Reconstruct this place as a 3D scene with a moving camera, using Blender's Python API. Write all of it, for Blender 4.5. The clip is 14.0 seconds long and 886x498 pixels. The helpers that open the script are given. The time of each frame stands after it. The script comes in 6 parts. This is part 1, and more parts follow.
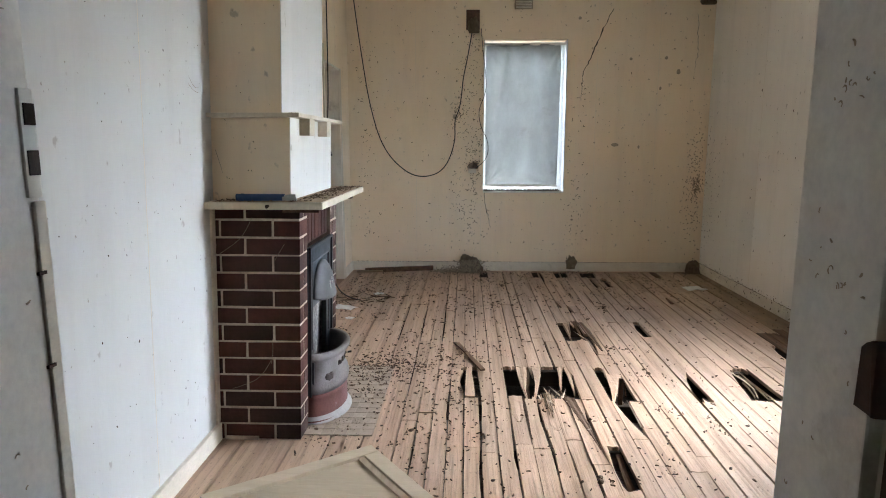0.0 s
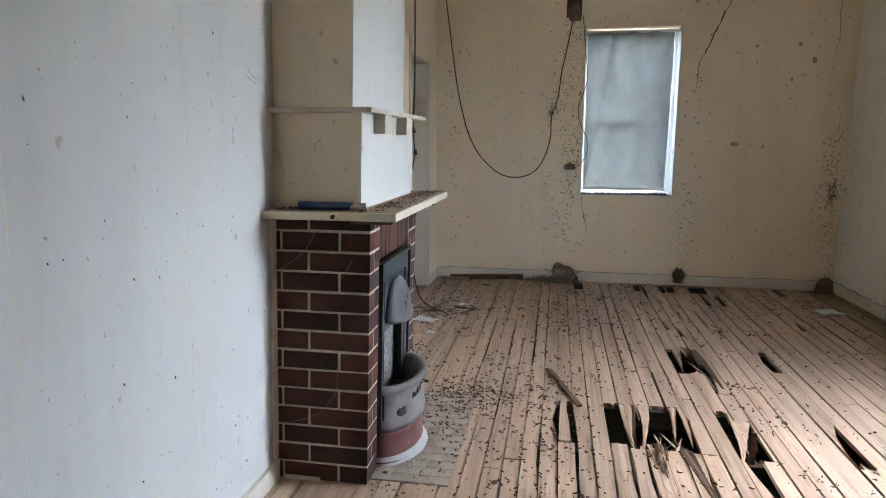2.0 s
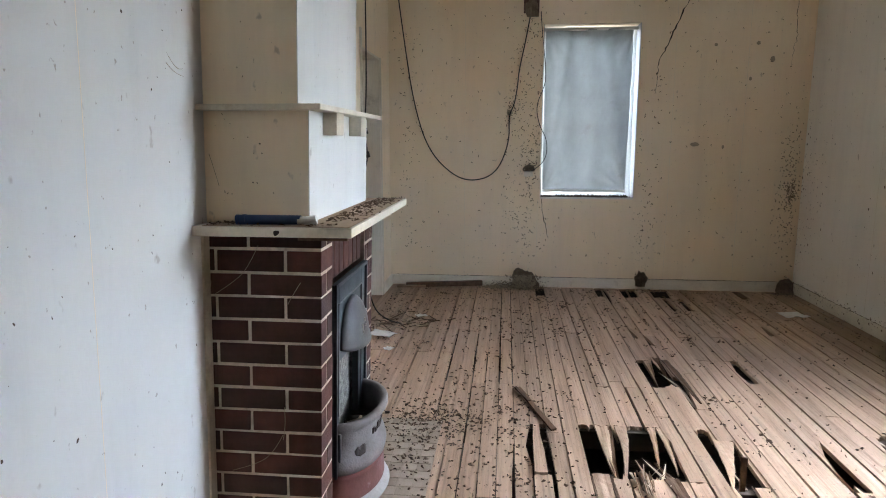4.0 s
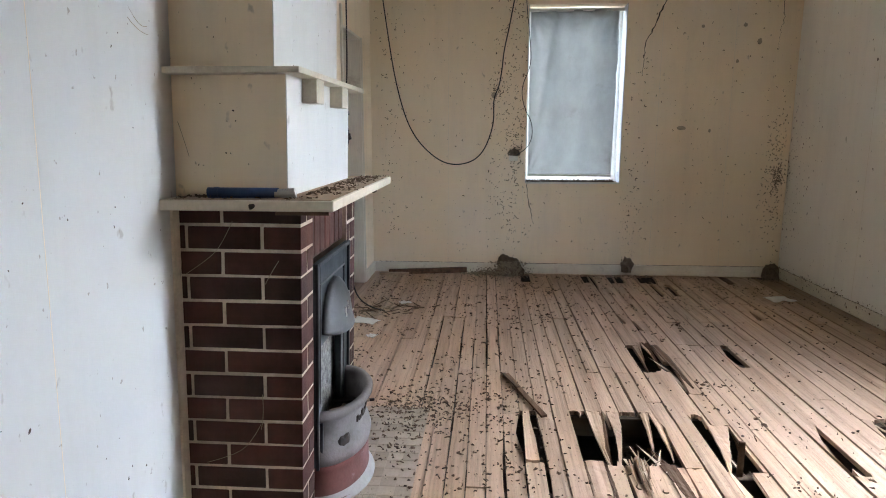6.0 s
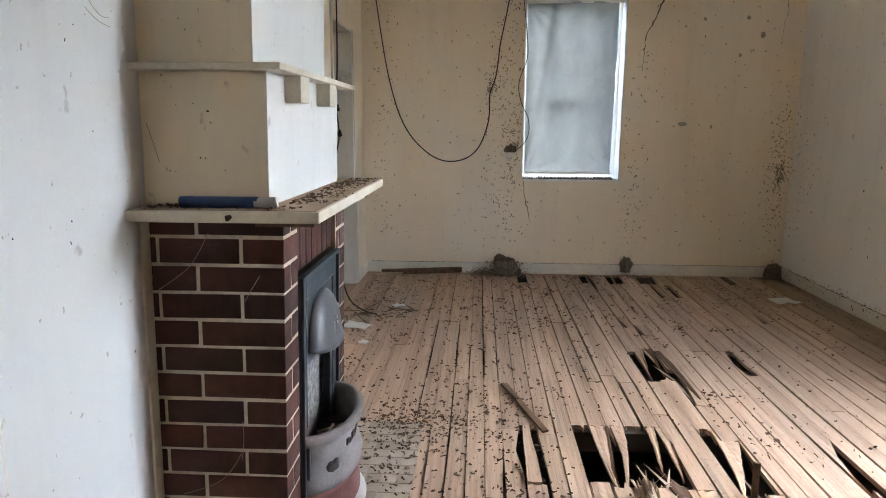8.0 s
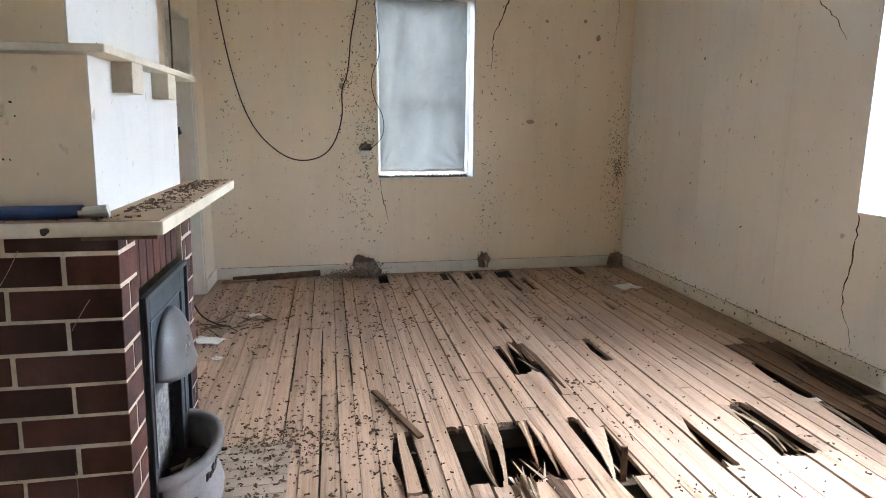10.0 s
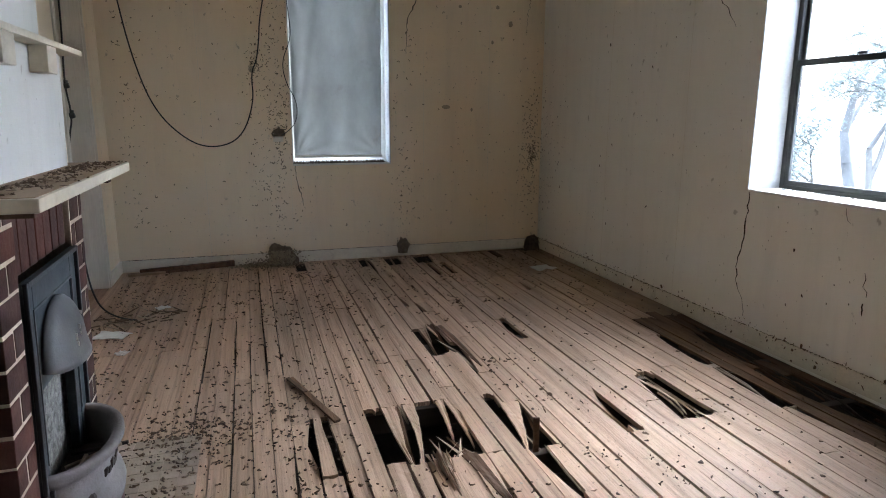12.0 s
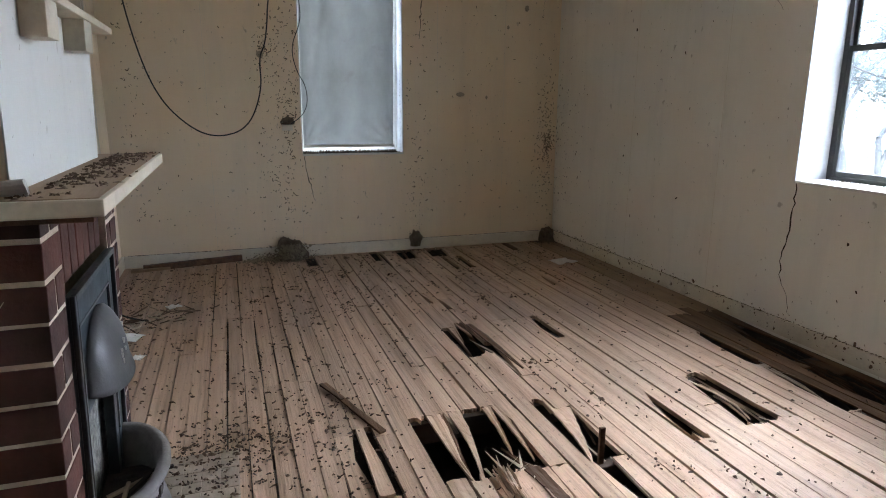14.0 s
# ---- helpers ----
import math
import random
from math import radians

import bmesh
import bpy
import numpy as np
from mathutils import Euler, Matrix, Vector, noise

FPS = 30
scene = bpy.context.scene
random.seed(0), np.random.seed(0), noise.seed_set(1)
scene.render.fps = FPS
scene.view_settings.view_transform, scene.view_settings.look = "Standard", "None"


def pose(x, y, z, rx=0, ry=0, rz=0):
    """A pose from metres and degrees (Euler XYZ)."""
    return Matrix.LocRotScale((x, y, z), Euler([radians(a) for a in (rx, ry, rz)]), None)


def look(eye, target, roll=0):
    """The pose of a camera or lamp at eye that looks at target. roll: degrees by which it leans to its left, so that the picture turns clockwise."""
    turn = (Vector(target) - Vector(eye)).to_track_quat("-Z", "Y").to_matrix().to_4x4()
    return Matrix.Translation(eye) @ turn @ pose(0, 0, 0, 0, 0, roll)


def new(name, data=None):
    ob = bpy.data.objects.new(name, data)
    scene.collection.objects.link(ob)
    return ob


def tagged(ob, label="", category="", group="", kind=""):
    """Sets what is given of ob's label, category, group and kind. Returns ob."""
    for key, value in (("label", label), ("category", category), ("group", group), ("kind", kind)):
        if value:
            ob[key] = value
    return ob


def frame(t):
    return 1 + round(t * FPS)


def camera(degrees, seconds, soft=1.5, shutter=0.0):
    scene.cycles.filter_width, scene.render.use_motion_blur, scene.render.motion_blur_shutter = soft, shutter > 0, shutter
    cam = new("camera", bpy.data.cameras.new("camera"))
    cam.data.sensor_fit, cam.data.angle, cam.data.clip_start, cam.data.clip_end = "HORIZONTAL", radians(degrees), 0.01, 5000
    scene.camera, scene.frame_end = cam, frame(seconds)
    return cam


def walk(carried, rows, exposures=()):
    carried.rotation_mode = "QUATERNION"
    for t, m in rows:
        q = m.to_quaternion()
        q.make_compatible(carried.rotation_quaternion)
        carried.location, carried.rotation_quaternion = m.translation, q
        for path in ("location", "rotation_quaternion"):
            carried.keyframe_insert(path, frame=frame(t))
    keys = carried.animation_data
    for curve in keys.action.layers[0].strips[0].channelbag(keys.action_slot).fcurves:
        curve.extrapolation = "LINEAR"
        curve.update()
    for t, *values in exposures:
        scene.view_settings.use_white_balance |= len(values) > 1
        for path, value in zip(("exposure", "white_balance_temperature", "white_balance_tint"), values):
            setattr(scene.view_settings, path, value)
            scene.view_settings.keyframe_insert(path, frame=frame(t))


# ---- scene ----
cam = camera(70.3, 14.0, soft=1.0)
PATH = [
    (0, (0.158, 0.298, 1.468), (0.086, 2.27, 1.143), -0.0),
    (0.5, (0.159, 0.479, 1.486), (-0.091, 2.434, 1.149), 0.1),
    (1, (0.192, 0.633, 1.492), (-0.111, 2.581, 1.157), 0.1),
    (1.5, (0.194, 0.691, 1.481), (-0.154, 2.632, 1.146), 0.2),
    (2, (0.107, 0.808, 1.481), (-0.242, 2.748, 1.147), 0.2),
    (2.5, (0.044, 0.897, 1.483), (-0.275, 2.843, 1.147), 0.2),
    (3, (0.026, 0.992, 1.49), (-0.21, 2.95, 1.155), 0.1),
    (5.5, (-0.017, 1.239, 1.449), (-0.182, 3.204, 1.117), 0.1),
    (6, (-0.03, 1.256, 1.412), (-0.166, 3.218, 1.053), 0.1),
    (6.5, (-0.055, 1.254, 1.439), (-0.188, 3.214, 1.064), 0.0),
    (7, (-0.054, 1.323, 1.44), (-0.188, 3.282, 1.061), 0.1),
    (9.5, (-0.062, 1.534, 1.443), (0.099, 3.491, 1.062), 0.3),
    (10, (-0.105, 1.581, 1.433), (0.242, 3.512, 1.049), 0.2),
    (10.5, (-0.153, 1.625, 1.428), (0.301, 3.533, 1.041), 0.3),
    (11, (-0.154, 1.657, 1.416), (0.402, 3.539, 1.03), 0.2),
    (11.5, (-0.077, 1.585, 1.396), (0.497, 3.461, 1.004), 0.1),
    (12, (-0.051, 1.562, 1.392), (0.526, 3.431, 0.977), 0.2),
    (12.5, (-0.069, 1.596, 1.395), (0.544, 3.45, 0.963), 0.3),
    (13, (-0.08, 1.631, 1.404), (0.548, 3.477, 0.958), 0.3),
    (13.5, (-0.158, 1.725, 1.416), (0.467, 3.572, 0.969), 0.3),
    (14, (-0.271, 1.853, 1.383), (0.353, 3.699, 0.935), 0.3),
]
EXPOSURE = [(0.0, 5.27, 6800, 12), (0.5, 5.15, 6700, 12), (1.0, 5.17, 6700, 12), (1.6, 5.07, 6550, 12), (2.6, 5.02, 6500, 12), (5.3, 5.21, 6650, 13), (7.2, 5.23, 6750, 13), (9.5, 5.41, 6900, 14), (10.0, 5.48, 6700, 14), (10.5, 5.08, 6600, 14), (11.0, 4.83, 6500, 13), (11.5, 4.55, 6600, 13), (12.5, 4.59, 6600, 13), (14.0, 4.62, 6650, 13)]
walk(cam, [(t, look(eye, target, roll)) for t, eye, target, roll in PATH], EXPOSURE)

# ---- world and sun: an overcast day ----
SUN_UP, SUN_ROUND = radians(47), radians(67)
world = bpy.data.worlds.new("overcast_sky")
world.use_nodes = True
scene.world = world
wn = world.node_tree.nodes
sky = wn.new("ShaderNodeTexSky")
sky.sky_type, sky.sun_disc = "NISHITA", False
sky.sun_elevation, sky.sun_rotation = SUN_UP, SUN_ROUND
sky.dust_density, sky.air_density, sky.ozone_density = 2.0, 1.0, 1.0
wn["Background"].inputs["Strength"].default_value = 0.15
pale = wn.new("ShaderNodeHueSaturation")
pale.inputs["Saturation"].default_value = 0.45
world.node_tree.links.new(sky.outputs[0], pale.inputs["Color"])
cool = wn.new("ShaderNodeMix")
cool.data_type, cool.blend_type = "RGBA", "MULTIPLY"
cool.inputs[0].default_value = 1.0
[k for k in cool.inputs if k.type == "RGBA"][1].default_value = (0.76, 0.93, 1.15, 1)
world.node_tree.links.new(pale.outputs[0], [k for k in cool.inputs if k.type == "RGBA"][0])
world.node_tree.links.new([k for k in cool.outputs if k.type == "RGBA"][0], wn["Background"].inputs["Color"])
sun_data = bpy.data.lights.new("sun", "SUN")
sun_data.energy, sun_data.angle, sun_data.color = 0.38, radians(75), (0.80, 0.91, 1.0)
sun = new("sun", sun_data)
away = Vector((math.sin(SUN_ROUND) * math.cos(SUN_UP), math.cos(SUN_ROUND) * math.cos(SUN_UP), math.sin(SUN_UP)))
sun.matrix_world = look(away * 30, (0, 0, 0))


# ---- materials ----
class Nodes:
    """A small helper round one node material."""

    def __init__(self, name):
        self.mat = bpy.data.materials.new(name)
        self.mat.use_nodes = True
        self.tree = self.mat.node_tree
        self.shader = self.tree.nodes["Principled BSDF"]
        self.out = self.tree.nodes["Material Output"]
        self.coord = self.tree.nodes.new("ShaderNodeTexCoord")

    def add(self, kind):
        return self.tree.nodes.new(kind)

    def link(self, a, b):
        self.tree.links.new(a, b)

    def noise(self, scale, stretch=(1, 1, 1), detail=6.0, rough=0.6):
        m = self.add("ShaderNodeMapping")
        m.inputs["Scale"].default_value = stretch
        n = self.add("ShaderNodeTexNoise")
        n.inputs["Scale"].default_value, n.inputs["Detail"].default_value, n.inputs["Roughness"].default_value = scale, detail, rough
        self.link(self.coord.outputs["Object"], m.inputs["Vector"])
        self.link(m.outputs[0], n.inputs["Vector"])
        return n.outputs["Fac"]

    def ramp(self, fac, low, high, a=0.0, b=1.0):
        r = self.add("ShaderNodeMapRange")
        r.inputs["From Min"].default_value, r.inputs["From Max"].default_value = low, high
        r.inputs["To Min"].default_value, r.inputs["To Max"].default_value = a, b
        self.link(fac, r.inputs["Value"])
        return r.outputs[0]

    def mix(self, fac, a, b, blend="MIX"):
        m = self.add("ShaderNodeMix")
        m.data_type, m.blend_type = "RGBA", blend
        for value, socket in ((fac, m.inputs[0]), (a, m.inputs[6]), (b, m.inputs[7])):
            if isinstance(value, (int, float)):
                socket.default_value = value
            elif isinstance(value, tuple):
                socket.default_value = (*value, 1.0)
            else:
                self.link(value, socket)
        return m.outputs[2]

    def value(self, op, a, b):
        m = self.add("ShaderNodeMath")
        m.operation = op
        for v, s in ((a, m.inputs[0]), (b, m.inputs[1])):
            if isinstance(v, (int, float)):
                s.default_value = v
            else:
                self.link(v, s)
        return m.outputs[0]

    def bump(self, height, strength, distance=0.01):
        b = self.add("ShaderNodeBump")
        b.inputs["Strength"].default_value, b.inputs["Distance"].default_value = strength, distance
        self.link(height, b.inputs["Height"])
        self.link(b.outputs[0], self.shader.inputs["Normal"])

    def done(self, colour, rough=0.6, metal=0.0):
        for value, key in ((colour, "Base Color"), (rough, "Roughness")):
            s = self.shader.inputs[key]
            if isinstance(value, (int, float)):
                s.default_value = value
            elif isinstance(value, tuple):
                s.default_value = (*value, 1.0)
            else:
                self.link(value, s)
        self.shader.inputs["Metallic"].default_value = metal
        return self.mat


def surface(name, a, b, scale=6.0, fine=60.0, rough=0.6, bump=0.2, stretch=(1, 1, 1), dirt=None, dirt_low=0.58, metal=0.0, vary=0.0, distance=0.004):
    """Two tones mottled at two scales, optional dirt in patches, bump, and a tone for each piece."""
    n = Nodes(name)
    big, small = n.noise(scale, stretch), n.noise(fine, stretch, 4.0)
    colour = n.mix(n.ramp(big, 0.3, 0.7), a, b)
    colour = n.mix(n.ramp(small, 0.35, 0.75, 0.0, 0.35), colour, tuple(0.6 * v for v in a))
    if dirt:
        patch = n.noise(scale * 0.7, (1, 1, 1), 8.0, 0.7)
        colour = n.mix(n.ramp(patch, dirt_low, dirt_low + 0.17, 0.0, 0.8), colour, dirt)
    if vary:
        info = n.add("ShaderNodeObjectInfo")
        shade = n.ramp(info.outputs["Random"], 0, 1, 1 - vary, 1 + vary)
        c = n.add("ShaderNodeCombineColor")
        for k in range(3):
            n.link(shade, c.inputs[k])
        colour = n.mix(1.0, colour, c.outputs[0], "MULTIPLY")
    n.bump(small, bump, distance)
    return n.done(colour, n.ramp(big, 0.3, 0.7, rough - 0.08, rough + 0.08), metal)


def plaster(name, colour, low):
    """Old cream paint: large mottling, faint upright streaks, thin grime and pinprick specks."""
    n = Nodes(name)
    big, streak, fine = n.noise(0.9, (1, 1, 0.6), 5.0), n.noise(5.0, (1, 1, 0.12), 6.0, 0.7), n.noise(90.0, detail=3.0)
    c = n.mix(n.ramp(big, 0.35, 0.68), colour, low)
    c = n.mix(n.ramp(streak, 0.5, 0.8, 0.0, 0.38), c, tuple(0.72 * v for v in colour))
    spots = n.noise(17.0, (1, 1, 0.7), 3.0, 0.5)
    c = n.mix(n.ramp(spots, 0.695, 0.75, 0.0, 0.55), c, (0.30, 0.25, 0.19))
    c = n.mix(n.ramp(n.noise(48.0, (1, 1, 0.8), 2.0, 0.5), 0.715, 0.76, 0.0, 0.6), c, (0.22, 0.17, 0.12))
    n.bump(n.value("ADD", n.value("MULTIPLY", big, 3.0), n.value("MULTIPLY", fine, 0.3)), 0.35, 0.006)
    return n.done(c, 0.62)


def floorboards(name, tone):
    """Weathered bare pine: long grain, grey bleaching, brown stains, each plank in its own tone."""
    n = Nodes(name)
    grain, coarse = n.noise(34.0, (1.6, 0.05, 1.6), 7.0, 0.65), n.noise(9.0, (2.2, 0.10, 2), 5.0)
    stain, grey = n.noise(1.7, (1.5, 0.6, 1), 6.0, 0.65), n.noise(0.8, detail=3.0)
    c = n.mix(n.ramp(coarse, 0.3, 0.7), tone, tuple(v * k for v, k in zip(tone, (0.78, 0.76, 0.74))))
    c = n.mix(n.ramp(grey, 0.4, 0.65, 0.0, 0.45), c, (0.42, 0.30, 0.215))
    c = n.mix(n.ramp(grain, 0.50, 0.70, 0.0, 0.72), c, (0.20, 0.125, 0.085))
    c = n.mix(n.ramp(stain, 0.60, 0.82, 0.0, 0.6), c, (0.16, 0.105, 0.075))
    speck = n.noise(85.0, (1, 0.5, 1), 3.0, 0.6)
    c = n.mix(n.ramp(speck, 0.60, 0.72, 0.0, 0.7), c, (0.13, 0.09, 0.065))
    info = n.add("ShaderNodeObjectInfo")
    shade = n.ramp(info.outputs["Random"], 0, 1, 0.86, 1.10)
    cc = n.add("ShaderNodeCombineColor")
    for k in range(3):
        n.link(shade, cc.inputs[k])
    c = n.mix(1.0, c, cc.outputs[0], "MULTIPLY")
    n.bump(n.value("ADD", grain, n.value("MULTIPLY", coarse, 1.5)), 0.7, 0.005)
    return n.done(c, n.ramp(coarse, 0.3, 0.7, 0.55, 0.75))


PAINT = plaster("cream_wall_paint", (0.855, 0.72, 0.54), (0.805, 0.65, 0.46))
# left wall only: cool window light put into the wall colour
LEFT_LIT = plaster("left_wall_window_lit_tone", (0.63, 0.62, 0.585), (0.595, 0.58, 0.54))
WHITE = surface("old_white_paint", (0.81, 0.785, 0.72), (0.74, 0.705, 0.63), 4, 70, 0.5, 0.15, dirt=(0.40, 0.34, 0.26), dirt_low=0.6)
# white paint darkened in its colour to hold down the window glare
REVEAL = surface("darkened_white_reveal_paint", (0.41, 0.40, 0.38), (0.35, 0.34, 0.32), 4, 60, 0.6, 0.2, dirt=(0.36, 0.32, 0.26), dirt_low=0.6)
CLEANWHITE = surface("chalky_white_paint", (0.80, 0.79, 0.75), (0.74, 0.73, 0.68), 4, 60, 0.5, 0.15, (1, 1, 0.2))
SKIRT = surface("scuffed_cream_skirting", (0.80, 0.73, 0.61), (0.70, 0.62, 0.50), 5, 60, 0.55, 0.2, (1, 1, 2), dirt=(0.30, 0.24, 0.18), dirt_low=0.59)
CEIL = surface("ceiling_paint", (0.88, 0.85, 0.79), (0.83, 0.79, 0.72), 1.5, 50, 0.7, 0.1)
PLANK = floorboards("weathered_floorboards", (0.55, 0.358, 0.238))
ROTTEN = surface("rotten_brown_timber", (0.165, 0.083, 0.040), (0.058, 0.029, 0.015), 12, 60, 0.85, 0.8, (2, 0.15, 2), vary=0.35)
FRESH = surface("split_pale_timber", (0.52, 0.41, 0.30), (0.36, 0.26, 0.18), 14, 70, 0.7, 0.5, (2, 0.15, 2), vary=0.2)
RAWPINE = surface("raw_pine", (0.56, 0.45, 0.32), (0.46, 0.36, 0.25), 5, 50, 0.6, 0.3, (0.3, 2, 2))
WORN = surface("worn_brown_shelf_timber", (0.40, 0.265, 0.165), (0.29, 0.185, 0.11), 6, 60, 0.75, 0.3, (3, 0.3, 1), dirt=(0.24, 0.17, 0.12), dirt_low=0.52)
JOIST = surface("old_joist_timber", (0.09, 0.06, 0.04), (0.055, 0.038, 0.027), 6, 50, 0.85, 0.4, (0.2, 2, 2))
# soil darkened in colour so that the space below the boards looks black
SOIL = surface("underfloor_darkened_soil", (0.07, 0.05, 0.036), (0.045, 0.033, 0.025), 3, 40, 0.95, 0.6, distance=0.02)
BRICK = surface("red_painted_brick", (0.070, 0.0145, 0.0056), (0.030, 0.0074, 0.0035), 11, 80, 0.86, 0.6, vary=0.38, dirt=(0.10, 0.040, 0.026), dirt_low=0.62)
MORTAR = surface("pale_mortar", (0.60, 0.50, 0.40), (0.44, 0.35, 0.27), 26, 90, 0.9, 0.8, dirt=(0.20, 0.12, 0.085), dirt_low=0.60)
MANTEL = surface("cream_mantel_paint", (0.70, 0.62, 0.49), (0.60, 0.52, 0.40), 5, 60, 0.45, 0.15, (1, 0.5, 1), dirt=(0.42, 0.31, 0.21), dirt_low=0.54)
# breast paint without its cream, as cool window light would turn it
BREAST_LIT = plaster("breast_window_lit_tone", (0.67, 0.655, 0.61), (0.63, 0.605, 0.55))
PALE = plaster("pale_side_wall_paint", (0.85, 0.81, 0.735), (0.81, 0.76, 0.67))
# for the unseen front wall: tan cuts the fill on the chimney's near face
TAN = plaster("fill_cutting_tan_paint", (0.66, 0.54, 0.39), (0.58, 0.465, 0.33))
# white lining tinted cream as its shade makes it look, plus dirt streaks
LINING_SHADED = surface("dirty_shade_toned_lining", (0.77, 0.71, 0.60), (0.66, 0.59, 0.48), 5, 60, 0.6, 0.25, (3, 3, 0.25), dirt=(0.30, 0.23, 0.16), dirt_low=0.6)
IRON = surface("black_cast_iron", (0.022, 0.024, 0.026), (0.045, 0.047, 0.05), 12, 90, 0.5, 0.4, metal=0.3)
BLUEIRON = surface("blue_grey_enamel_plate", (0.030, 0.042, 0.050), (0.018, 0.026, 0.031), 7, 60, 0.55, 0.25, dirt=(0.085, 0.085, 0.085), dirt_low=0.6)
HOODMAT = surface("dusty_grey_enamel_hood", (0.095, 0.09, 0.088), (0.05, 0.05, 0.053), 7, 110, 0.46, 0.2, dirt=(0.17, 0.155, 0.14), dirt_low=0.58)
BASKET = surface("ash_grey_fire_basket", (0.215, 0.192, 0.182), (0.125, 0.11, 0.103), 11, 80, 0.68, 0.55, dirt=(0.085, 0.058, 0.046), dirt_low=0.57)
FIREBACK = surface("speckled_ash_fireback", (0.36, 0.34, 0.30), (0.13, 0.12, 0.11), 60, 160, 0.95, 0.9, dirt=(0.06, 0.055, 0.05), dirt_low=0.47)
# soot and ash, and also the painted dark of slots and gaps
SOOT_AND_GAP = surface("soot_ash_and_gap_shade", (0.030, 0.024, 0.020), (0.065, 0.045, 0.035), 20, 90, 0.95, 0.6)
REDCEM = surface("chipped_red_cement", (0.15, 0.045, 0.034), (0.095, 0.030, 0.024), 9, 60, 0.7, 0.4, dirt=(0.36, 0.31, 0.29), dirt_low=0.62)
CEMENT = surface("pale_cement", (0.42, 0.40, 0.385), (0.32, 0.30, 0.285), 10, 70, 0.85, 0.4)
TILE = surface("grey_hearth_tile", (0.38, 0.295, 0.225), (0.30, 0.23, 0.17), 9, 70, 0.75, 0.3, vary=0.2, dirt=(0.17, 0.12, 0.09), dirt_low=0.57)
CABLE = surface("black_cable", (0.02, 0.018, 0.016), (0.035, 0.03, 0.026), 20, 80, 0.5, 0.2)
MUD = surface("dry_mud_nest", (0.23, 0.165, 0.11), (0.10, 0.068, 0.045), 25, 110, 0.95, 0.9, distance=0.01)
STRAW = surface("pale_straw", (0.38, 0.31, 0.22), (0.22, 0.17, 0.12), 20, 90, 0.85, 0.3)
DARKBIT = surface("dark_droppings", (0.066, 0.045, 0.033), (0.115, 0.076, 0.055), 30, 90, 0.9, 0.3)
LEAFBIT = surface("dry_leaf_litter", (0.19, 0.12, 0.075), (0.10, 0.062, 0.04), 30, 90, 0.9, 0.3)
PAPER_GLINT = surface("white_paper_and_glints", (0.82, 0.80, 0.76), (0.74, 0.71, 0.66), 8, 60, 0.8, 0.2)
BLUE = surface("dark_blue_plastic", (0.022, 0.065, 0.19), (0.014, 0.04, 0.12), 8, 50, 0.35, 0.15)
CLEAR = surface("cloudy_plastic_film", (0.55, 0.54, 0.50), (0.42, 0.41, 0.38), 20, 60, 0.3, 0.3)
FRAME = surface("dark_weathered_window_frame", (0.030, 0.030, 0.030), (0.05, 0.048, 0.045), 8, 70, 0.6, 0.3, dirt=(0.12, 0.105, 0.09), dirt_low=0.6)
RUST = surface("brown_rust", (0.10, 0.045, 0.025), (0.05, 0.025, 0.016), 20, 90, 0.85, 0.6)
# the dark inside cracks, given as a flat colour
CRACK = surface("crack_shadow", (0.05, 0.038, 0.028), (0.075, 0.058, 0.042), 30, 90, 0.95, 0.3)
CHIP = surface("exposed_plaster", (0.46, 0.38, 0.285), (0.34, 0.275, 0.20), 20, 80, 0.9, 0.5)
BARK = surface("pale_gum_bark", (0.12, 0.118, 0.112), (0.07, 0.068, 0.064), 3, 30, 0.9, 0.5, (1, 1, 0.3))
LEAF = surface("grey_green_leaf", (0.095, 0.12, 0.105), (0.07, 0.09, 0.08), 5, 40, 0.7, 0.1)
GRASS = surface("dry_grass_ground", (0.24, 0.205, 0.145), (0.17, 0.15, 0.10), 0.4, 8, 0.95, 0.5)


def cloth():
    n = Nodes("grey_translucent_blind_cloth")
    weave, patch = n.noise(5.0, (1.3, 1, 0.75), 8.0, 0.68), n.noise(140.0, detail=2.0)
    colour = n.mix(n.ramp(weave, 0.3, 0.7), (0.45, 0.45, 0.43), (0.37, 0.37, 0.355))
    stain = n.noise(4.5, (1, 1, 1), 5.0, 0.6)
    colour = n.mix(n.ramp(stain, 0.60, 0.75, 0.0, 0.6), colour, (0.20, 0.165, 0.125))
    n.bump(patch, 0.2, 0.002)
    front = n.done(colour, 0.85)
    through_cloth, both = n.add("ShaderNodeBsdfTranslucent"), n.add("ShaderNodeMixShader")
    n.link(n.mix(n.ramp(weave, 0.3, 0.7), (0.30, 0.30, 0.285), (0.23, 0.23, 0.215)), through_cloth.inputs["Color"])
    both.inputs[0].default_value = 0.5
    n.link(n.shader.outputs[0], both.inputs[1])
    n.link(through_cloth.outputs[0], both.inputs[2])
    n.link(both.outputs[0], n.out.inputs["Surface"])
    return front


